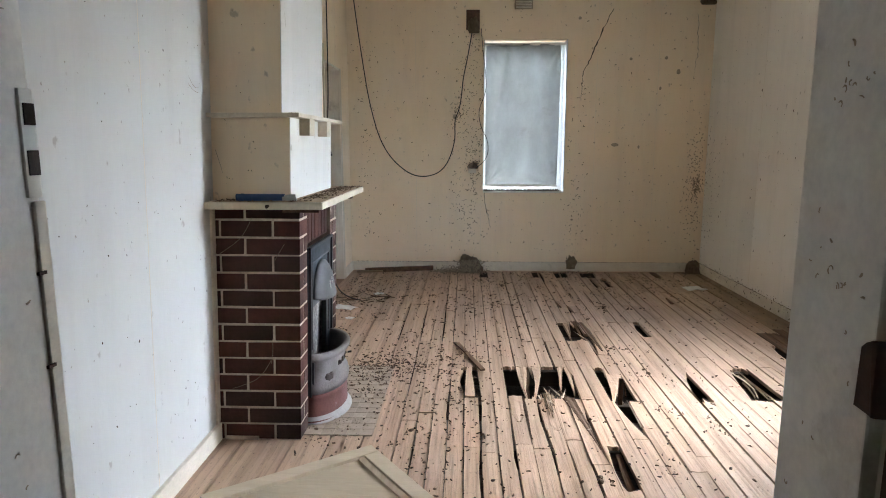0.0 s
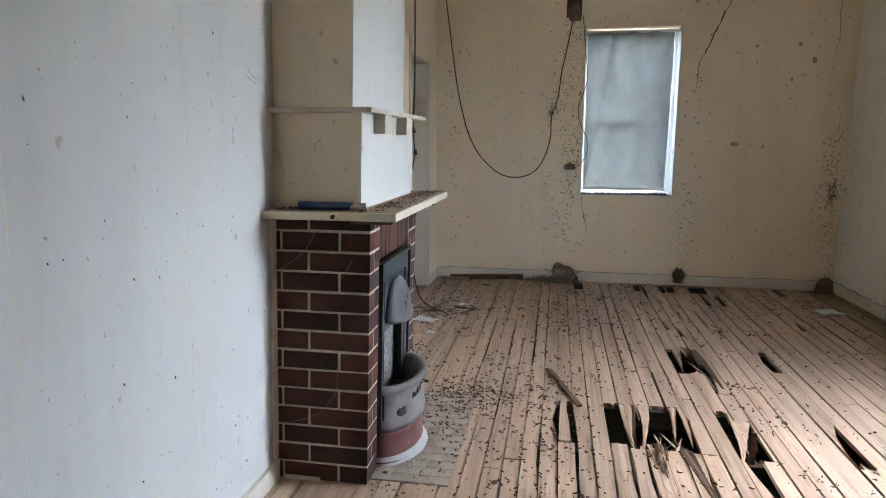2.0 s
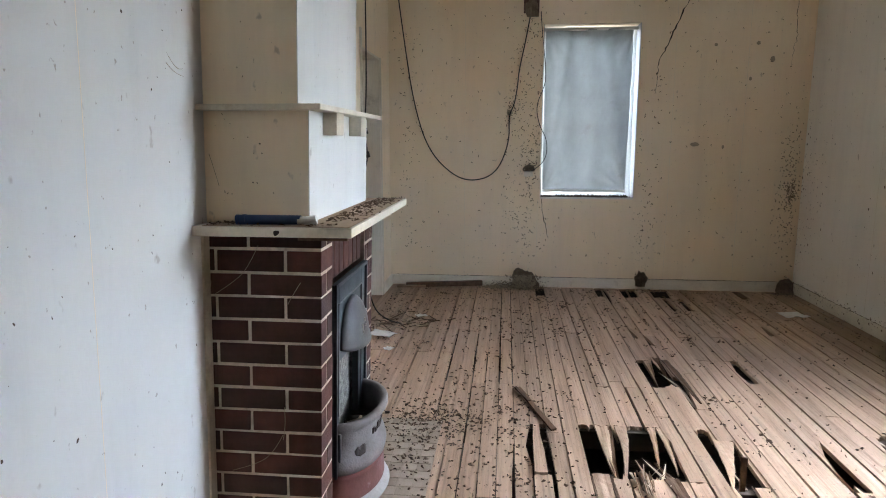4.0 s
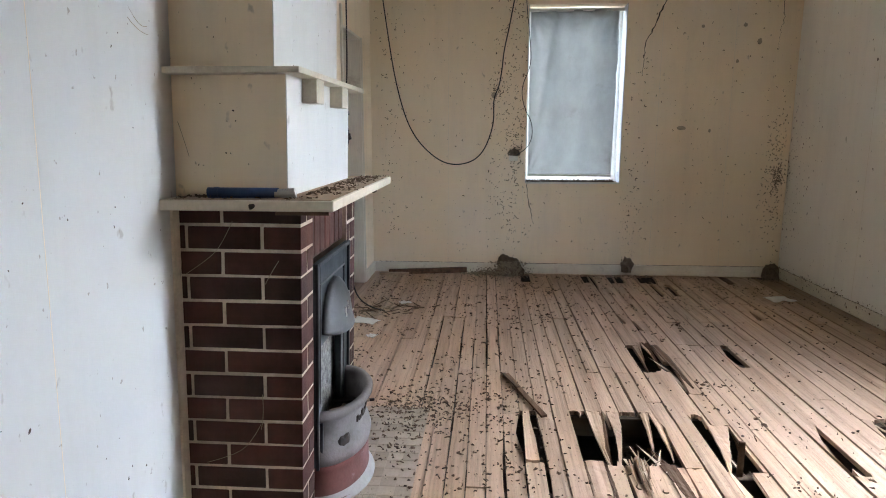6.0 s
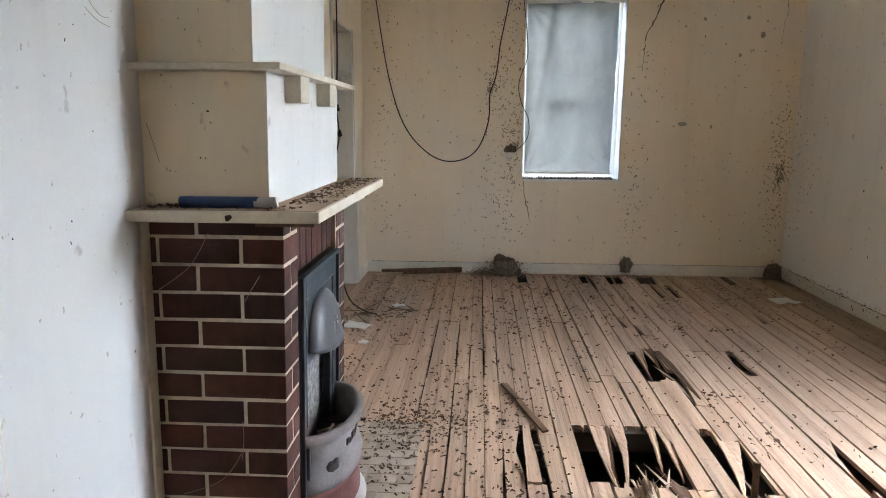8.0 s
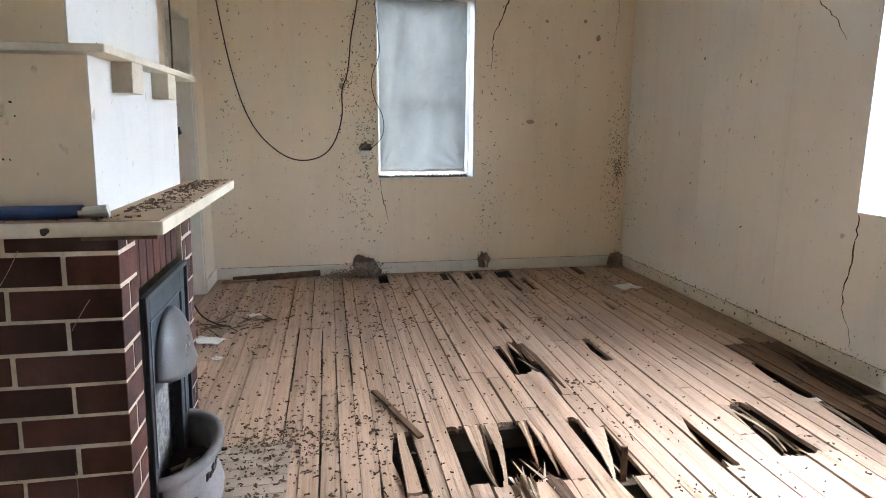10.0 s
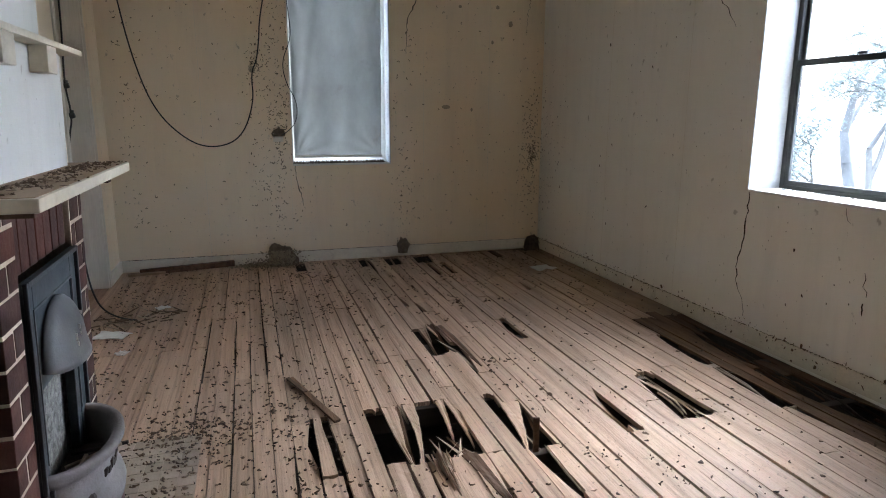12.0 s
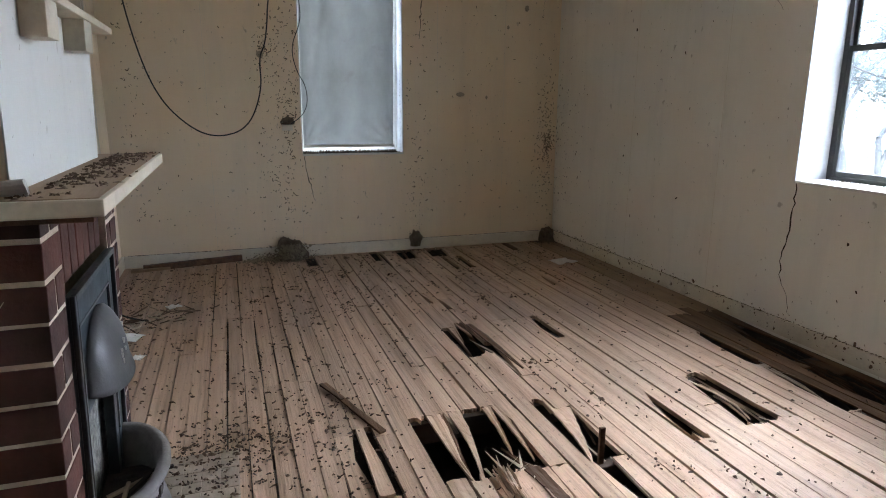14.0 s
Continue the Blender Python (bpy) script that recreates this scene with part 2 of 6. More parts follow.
def dusty_glass():
    n = Nodes("dusty_window_glass")
    n.done((1.0, 1.0, 1.0), 0.02)
    n.shader.inputs["Transmission Weight"].default_value, n.shader.inputs["IOR"].default_value = 1.0, 1.06
    dust, both = n.add("ShaderNodeBsdfTranslucent"), n.add("ShaderNodeMixShader")
    dust.inputs["Color"].default_value = (0.85, 0.85, 0.83, 1)
    n.link(n.ramp(n.noise(7.0, (1, 1, 0.6), 6.0, 0.7), 0.35, 0.75, 0.0, 0.012), both.inputs[0])
    n.link(n.shader.outputs[0], both.inputs[1])
    n.link(dust.outputs[0], both.inputs[2])
    n.link(both.outputs[0], n.out.inputs["Surface"])
    return n.mat


CLOTH, GLASS = cloth(), dusty_glass()


# ---- building helpers ----
def box(bm, x0, x1, y0, y1, z0, z1, bevel=0.0):
    m = Matrix.LocRotScale(((x0 + x1) / 2, (y0 + y1) / 2, (z0 + z1) / 2), None, (abs(x1 - x0), abs(y1 - y0), abs(z1 - z0)))
    made = bmesh.ops.create_cube(bm, size=1.0, matrix=m)
    if bevel:
        edges = {e for v in made["verts"] for e in v.link_edges}
        bmesh.ops.bevel(bm, geom=list(edges), offset=bevel, segments=2, affect="EDGES", profile=0.6)
    return bm


def boxes(*sizes, bevel=0.0):
    bm = bmesh.new()
    for s in sizes:
        box(bm, *s, bevel=bevel)
    return bm


def data_of(name, bm, material, smooth=False):
    me = bpy.data.meshes.new(name)
    bmesh.ops.recalc_face_normals(bm, faces=bm.faces)
    bm.to_mesh(me)
    bm.free()
    me.materials.append(material)
    if smooth:
        for p in me.polygons:
            p.use_smooth = True
    return me


def part(name, bm, material, parent, label="", smooth=False):
    ob = new(name, data_of(name, bm, material, smooth))
    ob.parent = parent
    if label:
        ob["label"] = label
    return ob


def piece(name, me, parent, m=None):
    ob = new(name, me)
    ob.parent = parent
    if m is not None:
        ob.matrix_basis = m
    return ob


def thing(name, label, category, group="", kind="", bm=None, material=None, smooth=False, at=(0, 0, 0)):
    ob = new(name, data_of(name, bm, material, smooth) if bm is not None else None)
    ob.location = at
    return tagged(ob, label, category, group, kind)


def raw(name, verts, faces, material, smooth=False):
    me = bpy.data.meshes.new(name)
    me.from_pydata([tuple(v) for v in verts], [], faces)
    me.update()
    me.materials.append(material)
    if smooth:
        for p in me.polygons:
            p.use_smooth = True
    return me


LEANING = 0.03  # the chimney and the wall beside it lean into the room


def lean(bm, about=0.6):
    for v in bm.verts:
        v.co.x += LEANING * (v.co.z - about)
    return bm


def rough_edges(bm, amount, scale=9.0):
    for v in bm.verts:
        v.co += noise.noise_vector(v.co * scale) * amount
    return bm


def tube(points, radius, name, material, smooth_points=True):
    cu = bpy.data.curves.new(name, "CURVE")
    cu.dimensions, cu.bevel_depth, cu.bevel_resolution, cu.resolution_u = "3D", radius, 3, 8
    s = cu.splines.new("NURBS" if smooth_points else "POLY")
    s.points.add(len(points) - 1)
    for q, co in zip(s.points, points):
        q.co = (*co, 1)
    if smooth_points:
        s.use_endpoint_u, s.order_u = True, 3
    cu.materials.append(material)
    return cu


def scatter(spots, size, flat, rng, upright=False):
    """Many small uneven four-sided crumbs: verts and faces."""
    verts, faces = [], []
    for x, y, z, nx, ny, nz in spots:
        n = Vector((nx, ny, nz))
        a = n.orthogonal().normalized()
        a = Matrix.Rotation(rng.uniform(0, 6.28), 3, n) @ a
        if upright:
            a = Matrix.Rotation(rng.gauss(0, 0.35), 3, n) @ (Vector((0, 0, 1)) - n * n.z).normalized()
        b = n.cross(a)
        grow = min(1.7, math.exp(rng.gauss(-0.25, 0.6)))
        l, w = rng.uniform(0.4, 1.25) * size * grow, rng.uniform(0.25, 0.75) * size * grow
        h, k = rng.uniform(0.3, 1.0) * flat, len(verts)
        c, m, bend = Vector((x, y, z)), 6, rng.uniform(-0.5, 0.5)
        for j in range(m):
            t = 6.2832 * j / m
            o = rng.uniform(0.65, 1.1)
            verts.append(c + a * l * o * math.cos(t) + b * (w * o * math.sin(t) + bend * w * math.cos(t) ** 2))
        verts.append(c + a * rng.uniform(-0.3, 0.3) * l + n * h)
        faces += [(k + j, k + (j + 1) % m, k + m) for j in range(m)]
    return verts, faces


def curls(spots, size, thick, rng):
    """Many thin curled slivers, each a bent three-sided strip lying on its spot: verts and faces."""
    verts, faces = [], []
    for x, y, z, nx, ny, nz in spots:
        n = Vector((nx, ny, nz)).normalized()
        a = Matrix.Rotation(rng.uniform(0, 6.28), 3, n) @ n.orthogonal().normalized()
        b, c = n.cross(a), Vector((x, y, z))
        radius, sweep = size * rng.uniform(0.35, 1.1), rng.choice((0.7, 1.1, 1.7, 2.6, 3.6)) * rng.uniform(0.8, 1.1)
        radius = radius * (1.6 / max(sweep, 0.8)) ** 0.6
        wide, tilt, k, m = size * rng.uniform(0.10, 0.30), rng.uniform(0, 0.5) * thick, len(verts), 5
        for j in range(m):
            t = sweep * (j / (m - 1) - 0.5)
            w = wide * (0.25 + 0.75 * math.sin(math.pi * (0.12 + 0.76 * j / (m - 1)))) * rng.uniform(0.7, 1.2)
            way = a * math.cos(t) + b * math.sin(t)
            mid = c + way * radius - a * radius + n * tilt * (j / (m - 1)) * 2
            verts += [mid - way * w, mid + n * thick * rng.uniform(0.5, 1.0), mid + way * w]
        for j in range(m - 1):
            i = k + 3 * j
            faces += [(i, i + 1, i + 4, i + 3), (i + 1, i + 2, i + 5, i + 4)]
    return verts, faces


def curl_stuff(name, label, category, spots, size, thick, material, seed):
    v, f = curls(spots, size, thick, random.Random(seed))
    return tagged(new(name, raw(name, v, f, material)), label, category, kind="stuff")


def stuff(name, label, category, spots, size, flat, material, seed, upright=False):
    v, f = scatter(spots, size, flat, random.Random(seed), upright)
    return tagged(new(name, raw(name, v, f, material)), label, category, kind="stuff")


# ---- the plan ----
X_LEFT, X_ALCOVE, X_RIGHT, Y_FRONT, Y_BACK, Z_TOP = -1.064, -1.195, 2.89, 1.05, 7.64, 3.35
WALL = 0.30
DOOR_L, DOOR_R, DOOR_TOP = -0.372, 0.552, 2.06
WB = (0.355, 1.284, 0.93, 2.635)     # back window: x, x, z, z
WR = (3.79, 4.712, 0.944, 2.635)     # side window: y, y, z, z
AD = (6.38, 7.13, 2.27)              # alcove doorway: y, y, top


def wall(name, label, bm, material=PAINT):
    return thing(name, label, "wall", kind="structure", bm=bm, material=material)


wall("wall_back", "cream-painted plaster wall, stained and cracked, with a window", boxes(
    (X_ALCOVE - WALL, WB[0], Y_BACK, Y_BACK + WALL, -0.02, Z_TOP), (WB[1], X_RIGHT + WALL, Y_BACK, Y_BACK + WALL, -0.02, Z_TOP),
    (WB[0], WB[1], Y_BACK, Y_BACK + WALL, -0.02, WB[2]), (WB[0], WB[1], Y_BACK, Y_BACK + WALL, WB[3], Z_TOP)))
wall("wall_right", "cream-painted plaster wall with a long crack under its window", boxes(
    (X_RIGHT, X_RIGHT + WALL, Y_FRONT - 0.25, WR[0], -0.02, Z_TOP), (X_RIGHT, X_RIGHT + WALL, WR[1], Y_BACK, -0.02, Z_TOP),
    (X_RIGHT, X_RIGHT + WALL, WR[0], WR[1], -0.02, WR[2]), (X_RIGHT, X_RIGHT + WALL, WR[0], WR[1], WR[3], Z_TOP)), PALE)
# added below the walls in the dark soil colour, to keep floor holes black
thing("foundation", "foundation under the walls, coloured dark like the underfloor shade", "foundation", kind="structure", material=SOIL, bm=boxes(
    (X_ALCOVE - WALL, X_RIGHT + WALL, Y_BACK + 0.004, Y_BACK + WALL, -0.6, -0.021), (X_RIGHT + 0.004, X_RIGHT + WALL, 0.8, Y_BACK + 0.003, -0.6, -0.021)))
wall("wall_left", "smooth plaster wall toned off-white for the window light, marked with small dark flecks", lean(boxes((X_LEFT - 0.35, X_LEFT, Y_FRONT, 3.45, -0.5, Z_TOP))), LEFT_LIT)
wall("wall_alcove", "cream wall behind the chimney with a tall doorway", boxes(
    (X_ALCOVE - WALL, X_ALCOVE, 3.45, AD[0], -0.5, Z_TOP), (X_ALCOVE - WALL, X_ALCOVE, AD[1], Y_BACK, -0.5, Z_TOP),
    (X_ALCOVE - WALL, X_ALCOVE, AD[0], AD[1], AD[2], Z_TOP)))
wall("wall_front", "painted wall with the open doorway", boxes(
    (-1.6, DOOR_L - 0.03, Y_FRONT - 0.25, Y_FRONT, -0.5, Z_TOP), (DOOR_R + 0.03, X_RIGHT, Y_FRONT - 0.25, Y_FRONT, -0.5, Z_TOP),
    (DOOR_L - 0.03, DOOR_R + 0.03, Y_FRONT - 0.25, Y_FRONT, DOOR_TOP + 0.03, Z_TOP)), TAN)
# unseen passage walls, added in a pale colour to bounce light onto the jambs
wall("wall_hall", "plain painted walls of the passage outside the doorway", boxes(
    (-1.6, -1.35, -1.8, Y_FRONT - 0.25, -0.5, Z_TOP), (1.5, 1.75, -1.8, Y_FRONT - 0.25, -0.5, Z_TOP), (-1.6, 1.75, -2.05, -1.8, -0.5, Z_TOP)), PALE)
wall("wall_side_room", "plain walls of the small room beyond the alcove doorway", boxes(
    (-3.2, -3.0, 5.2, 8.2, -0.5, Z_TOP), (-3.0, X_ALCOVE - WALL, 5.2, 5.4, -0.5, Z_TOP), (-3.0, X_ALCOVE - WALL, 8.0, 8.2, -0.5, Z_TOP)))
thing("ceiling", "flat painted ceiling", "ceiling", kind="structure", bm=boxes((-3.2, X_RIGHT + WALL, -2.05, 8.3, Z_TOP, Z_TOP + 0.2)), material=CEIL)
thing("floor_hall", "bare timber floor of the passage", "floor", kind="structure", bm=boxes((-1.35, 1.5, -1.8, Y_FRONT - 0.25, -0.1, 0.0)), material=PLANK)
thing("floor_side_room", "bare timber floor beyond the alcove doorway", "floor", kind="structure", bm=boxes((-3.0, X_ALCOVE - 0.005, 5.4, 8.0, -0.1, -0.004)), material=PLANK)
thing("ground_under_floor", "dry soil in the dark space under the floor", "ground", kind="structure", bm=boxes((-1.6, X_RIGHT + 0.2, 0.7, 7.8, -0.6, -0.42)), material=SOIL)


def skirting(name, bm):
    return thing(name, "low cream skirting board, scuffed and dusty", "skirting", kind="structure", bm=bm, material=SKIRT)


SKIRT_Z, SKIRT_D = 0.108, 0.02
skirting("baseboard_back", rough_edges(boxes((X_ALCOVE + SKIRT_D, X_RIGHT - SKIRT_D, Y_BACK - SKIRT_D, Y_BACK + 0.002, 0.006, SKIRT_Z), bevel=0.004), 0.0015))
skirting("baseboard_right", rough_edges(boxes((X_RIGHT - SKIRT_D, X_RIGHT + 0.002, Y_FRONT, Y_BACK, 0.006, SKIRT_Z), bevel=0.004), 0.0015))
skirting("baseboard_left", lean(boxes((X_LEFT - 0.002, X_LEFT + SKIRT_D, Y_FRONT, 3.235, 0.003, 0.095), bevel=0.005)))
skirting("baseboard_alcove", boxes((X_ALCOVE - 0.002, X_ALCOVE + SKIRT_D, AD[1] + 0.03, Y_BACK, 0.003, SKIRT_Z), bevel=0.004))

rng = random.Random(41)
spots = [(rng.uniform(X_ALCOVE + 0.05, X_RIGHT - 0.03), Y_BACK - 0.003 - 0.013 * rng.random(), SKIRT_Z + 0.0015, 0, 0, 1) for k in range(900)]
spots += [(X_RIGHT - 0.003 - 0.013 * rng.random(), rng.uniform(2.2, Y_BACK - 0.03), SKIRT_Z + 0.0015, 0, 0, 1) for k in range(650)]
spots += [(X_RIGHT - 0.0025, rng.uniform(2.2, Y_BACK - 0.03), SKIRT_Z + abs(rng.gauss(0, 0.02)), -1, 0, 0) for k in range(160)]
spots += [(X_RIGHT - SKIRT_D - 0.001, rng.uniform(2.2, Y_BACK - 0.03), SKIRT_Z * rng.random() ** 0.6, -1, 0, 0) for k in range(240)]
stuff("skirting_dirt", "dark dirt and droppings caught along the skirting", "dirt", spots, 0.010, 0.004, LEAFBIT, 42)

# ---- entry doorway ----
entry = thing("door_frame_entry", "white-painted timber door lining with rusty lock fittings", "door frame", kind="structure")
part("jamb", rough_edges(boxes((DOOR_L - 0.03, DOOR_L, 0.925, Y_FRONT + 0.012, 0.0, DOOR_TOP), bevel=0.003), 0.001), WHITE, entry)
part("jamb", rough_edges(boxes((DOOR_L - 0.03, DOOR_L, 0.79, 0.922, 1.12, DOOR_TOP), bevel=0.003), 0.001), WHITE, entry)
part("bare_jamb", rough_edges(boxes((DOOR_L - 0.03, DOOR_L - 0.012, 0.79, 0.922, 0.0, 1.118)), 0.003, 15), ROTTEN, entry, "bare broken brown timber")
part("jamb", rough_edges(boxes((DOOR_R, DOOR_R + 0.03, 0.895, Y_FRONT + 0.004, 0.0, DOOR_TOP), bevel=0.003), 0.001), WHITE, entry)
part("jamb", rough_edges(boxes((DOOR_R + 0.014, DOOR_R + 0.03, 0.79, 0.893, 0.0, DOOR_TOP), bevel=0.003), 0.001), WHITE, entry)
part("head", boxes((DOOR_L - 0.03, DOOR_R + 0.03, 0.79, Y_FRONT + 0.004, DOOR_TOP, DOOR_TOP + 0.03), bevel=0.003), WHITE, entry)
part("edge_strip", boxes((DOOR_L - 0.002, DOOR_L + 0.005, 1.046, Y_FRONT + 0.016, 0.0, 1.40), bevel=0.002), SKIRT, entry)
keep = part("strike_plate", boxes((DOOR_L - 0.001, DOOR_L + 0.004, 1.038, 1.0625, 1.405, 1.535), bevel=0.001), WHITE, entry, "paint-caked strike plate")
# dark blocks on the plate stand in for the shade inside its slots
part("slot", boxes((DOOR_L + 0.0035, DOOR_L + 0.0055, 1.042, 1.0615, 1.492, 1.518), bevel=0.0005), SOOT_AND_GAP, keep)
part("slot", boxes((DOOR_L + 0.0035, DOOR_L + 0.0055, 1.042, 1.0615, 1.432, 1.462), bevel=0.0005), SOOT_AND_GAP, keep)
part("keyhole_scar", rough_edges(boxes((DOOR_L - 0.001, DOOR_L + 0.004, 0.94, 0.962, 0.94, 1.02), bevel=0.002), 0.004, 40), FRESH, entry, "splintered raw timber")
for z in (1.19, 1.31):
    part("nail", boxes((DOOR_L + 0.004, DOOR_L + 0.008, 1.036, 1.05, z, z + 0.004)), RUST, entry)
lock = part("latch_keeper", rough_edges(boxes((DOOR_R - 0.012, DOOR_R + 0.014, 0.872, 0.896, 1.215, 1.285), bevel=0.006), 0.010, 45), RUST, entry, "rusted latch keeper")
part("bolt", boxes((DOOR_R + 0.002, DOOR_R + 0.012, 0.855, 0.868, 1.0, 1.20), bevel=0.003), RUST, lock)

rng = random.Random(17)
spots = [(DOOR_R - 0.0006, rng.uniform(0.90, 1.045), rng.uniform(0.2, 1.9), -1, 0, 0) for k in range(40)]
spots += [(DOOR_R - 0.0006, rng.gauss(0.975, 0.02), rng.choice((1.33, 1.05, 1.52)) + rng.gauss(0, 0.012), -1, 0, 0) for k in range(24)]
spots += [(DOOR_L + 0.0006, rng.uniform(0.93, 1.03), rng.uniform(0.3, 1.9), 1, 0, 0) for k in range(45)]
curl_stuff("jamb_scuffs", "grey scuffs and chipped paint on the door lining", "scuffs", spots, 0.0065, 0.0012, CHIP, 18)

# ---- alcove doorway ----
alcove = thing("door_frame_alcove", "white-painted plank lining of the alcove doorway", "door frame", kind="structure")
part("jamb", boxes((X_ALCOVE - WALL, X_ALCOVE + 0.006, AD[1] - 0.022, AD[1] + 0.0, 0.0, AD[2]), bevel=0.003), LINING_SHADED, alcove)
part("jamb", boxes((X_ALCOVE - WALL, X_ALCOVE + 0.006, AD[0], AD[0] + 0.022, 0.0, AD[2]), bevel=0.003), LINING_SHADED, alcove)
part("head", boxes((X_ALCOVE - WALL, X_ALCOVE + 0.006, AD[0] + 0.022, AD[1] - 0.022, AD[2] - 0.022, AD[2]), bevel=0.003), LINING_SHADED, alcove)
part("architrave", boxes((X_ALCOVE + 0.001, X_ALCOVE + 0.016, AD[1], AD[1] + 0.028, 0.0, AD[2] + 0.0), bevel=0.003), LINING_SHADED, alcove)
part("architrave", boxes((X_ALCOVE + 0.001, X_ALCOVE + 0.016, AD[0] - 0.05, AD[0], 0.0, AD[2] + 0.14), bevel=0.003), LINING_SHADED, alcove)


# ---- windows: local x along the wall, y outwards, z up ----
def window(name, label, width, height, depth, m, paint):
    root = thing(name, label, "window", kind="structure")
    f, w, h, d = 0.035, width, height, depth
    part("window_frame", boxes((0, f, d, d + 0.045, 0, h), (w - f, w, d, d + 0.045, 0, h), (f, w - f, d, d + 0.045, h - f, h), (f, w - f, d, d + 0.045, 0, f), bevel=0.004), paint, root)
    mid, s = h * 0.46, 0.026
    low = part("lower_sash", boxes((f, f + s, d + 0.005, d + 0.025, f, mid), (w - f - s, w - f, d + 0.005, d + 0.025, f, mid), (f + s, w - f - s, d + 0.003, d + 0.027, mid - 0.035, mid), (f + s, w - f - s, d + 0.005, d + 0.025, f, f + 0.03), bevel=0.003), paint, root)
    top = part("upper_sash", boxes((f, f + s, d + 0.027, d + 0.043, mid, h - f), (w - f - s, w - f, d + 0.027, d + 0.043, mid, h - f), (f + s, w - f - s, d + 0.027, d + 0.043, h - f - s, h - f), (f + s, w - f - s, d + 0.028, d + 0.043, mid - 0.02, mid + 0.006), bevel=0.003), paint, root)
    for sash, y, z0, z1 in ((low, d + 0.015, f + 0.03, mid - 0.035), (top, d + 0.035, mid + 0.006, h - f - s)):
        pane = part("pane", boxes((f + s - 0.004, w - f - s + 0.004, y - 0.002, y + 0.002, z0 - 0.004, z1 + 0.004)), GLASS, sash, "dusty clear glass")
        pane.visible_shadow = False
    part("sash_catch", boxes((w * 0.5 - 0.03, w * 0.5 + 0.03, d - 0.012, d + 0.003, mid + 0.001, mid + 0.016), bevel=0.004), IRON, low, "small dark catch")
    part("window_sill", rough_edges(boxes((0.001, w - 0.001, -0.006, d, -0.004, 0.012), bevel=0.003), 0.0015), WHITE, root)
    root.matrix_basis = m
    return root


window("window_1", "tall sash window behind a hanging grey cloth", WB[1] - WB[0], WB[3] - WB[2], 0.20, pose(WB[0], Y_BACK, WB[2]), CLEANWHITE)
window("window_2", "tall dark-framed sash window with dusty glass", WR[1] - WR[0], WR[3] - WR[2], 0.235, pose(X_RIGHT, WR[1], WR[2], 0, 0, -90), FRAME)


def reveal_paint():
    root = thing("window_reveal", "white-painted plaster reveal round the side window", "trim", kind="structure")
    t = 0.004
    # reveals take the darkened white, against the strong light on them
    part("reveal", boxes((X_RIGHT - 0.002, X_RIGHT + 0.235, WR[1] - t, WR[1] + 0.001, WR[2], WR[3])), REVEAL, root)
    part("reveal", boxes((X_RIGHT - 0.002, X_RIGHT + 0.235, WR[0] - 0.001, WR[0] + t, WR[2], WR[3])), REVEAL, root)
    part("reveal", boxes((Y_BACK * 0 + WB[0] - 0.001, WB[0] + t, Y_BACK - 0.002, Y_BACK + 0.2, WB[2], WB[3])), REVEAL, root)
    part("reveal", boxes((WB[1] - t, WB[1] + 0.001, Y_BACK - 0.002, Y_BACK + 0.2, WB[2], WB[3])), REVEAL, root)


reveal_paint()


def blind():
    """A cloth hung in the back window, drawn to its upper corners, with a bar at the foot."""
    x0, x1, z0, z1, y = 0.380, 1.236, 1.0, 2.60, Y_BACK + 0.125
    root = thing("window_blind", "grey translucent cloth blind hanging in the window", "blind")
    nx, nz, verts, faces = 48, 80, [], []
    for j in range(nz + 1):
        for i in range(nx + 1):
            u, v = i / nx, j / nz
            pull = 0.012 * math.sin(u * 17 + 2.0 * v) * (0.3 + v) + 0.014 * noise.noise(Vector((u * 5, v * 2.0, 0)))
            for cu, cv in ((0.0, 1.0), (1.0, 1.0), (0.0, 0.0), (1.0, 0.0)):
                du, dv = (u - cu) * 0.86, (v - cv) * 1.6
                far = math.hypot(du, dv)
                pull += 0.008 * math.sin(math.atan2(dv, du) * 15 + cu * 4 + cv * 2) * math.exp(-(far / 0.42) ** 2) * min(1, far / 0.08)
            fold = 0.035 * math.exp(-((u - v * 0.28) / 0.05) ** 2) * v + 0.012 * math.sin(u * 9 + 5 * v * (1 - u)) * v ** 3 + 0.035 * math.exp(-((1 - u - v * 0.25) / 0.06) ** 2) * v
            edge = 0.006 * noise.noise(Vector((0, v * 9, 3 if u < 0.5 else 8))) * (abs(u - 0.5) * 2) ** 6
            verts.append((x0 + u * (x1 - x0) + edge - 0.018 * (1 - v) * (u > 0.5) * (u - 0.5) * 2, y + pull - fold, z0 + v * (z1 - z0)))
    for j in range(nz):
        for i in range(nx):
            k = j * (nx + 1) + i
            faces.append((k, k + 1, k + nx + 2, k + nx + 1))
    sheet = new("cloth", raw("cloth", verts, faces, CLOTH, True))
    sheet.parent = root
    solid = sheet.modifiers.new("thickness", "SOLIDIFY")
    solid.thickness = 0.002
    part("head_rail", boxes((WB[0] + 0.006, WB[1] - 0.006, y - 0.02, y + 0.02, z1 - 0.012, z1 + 0.018), bevel=0.005), WHITE, root)
    part("bottom_bar", boxes((x0 - 0.002, x1 - 0.012, y - 0.012, y + 0.012, z0 - 0.012, z0 + 0.014), bevel=0.004), WHITE, root)
    part("pull_ring", boxes((0.5 * (x0 + x1) - 0.012, 0.5 * (x0 + x1) + 0.012, y - 0.016, y - 0.012, z0 - 0.03, z0 - 0.008), bevel=0.002), WHITE, root)


blind()
rng = random.Random(91)
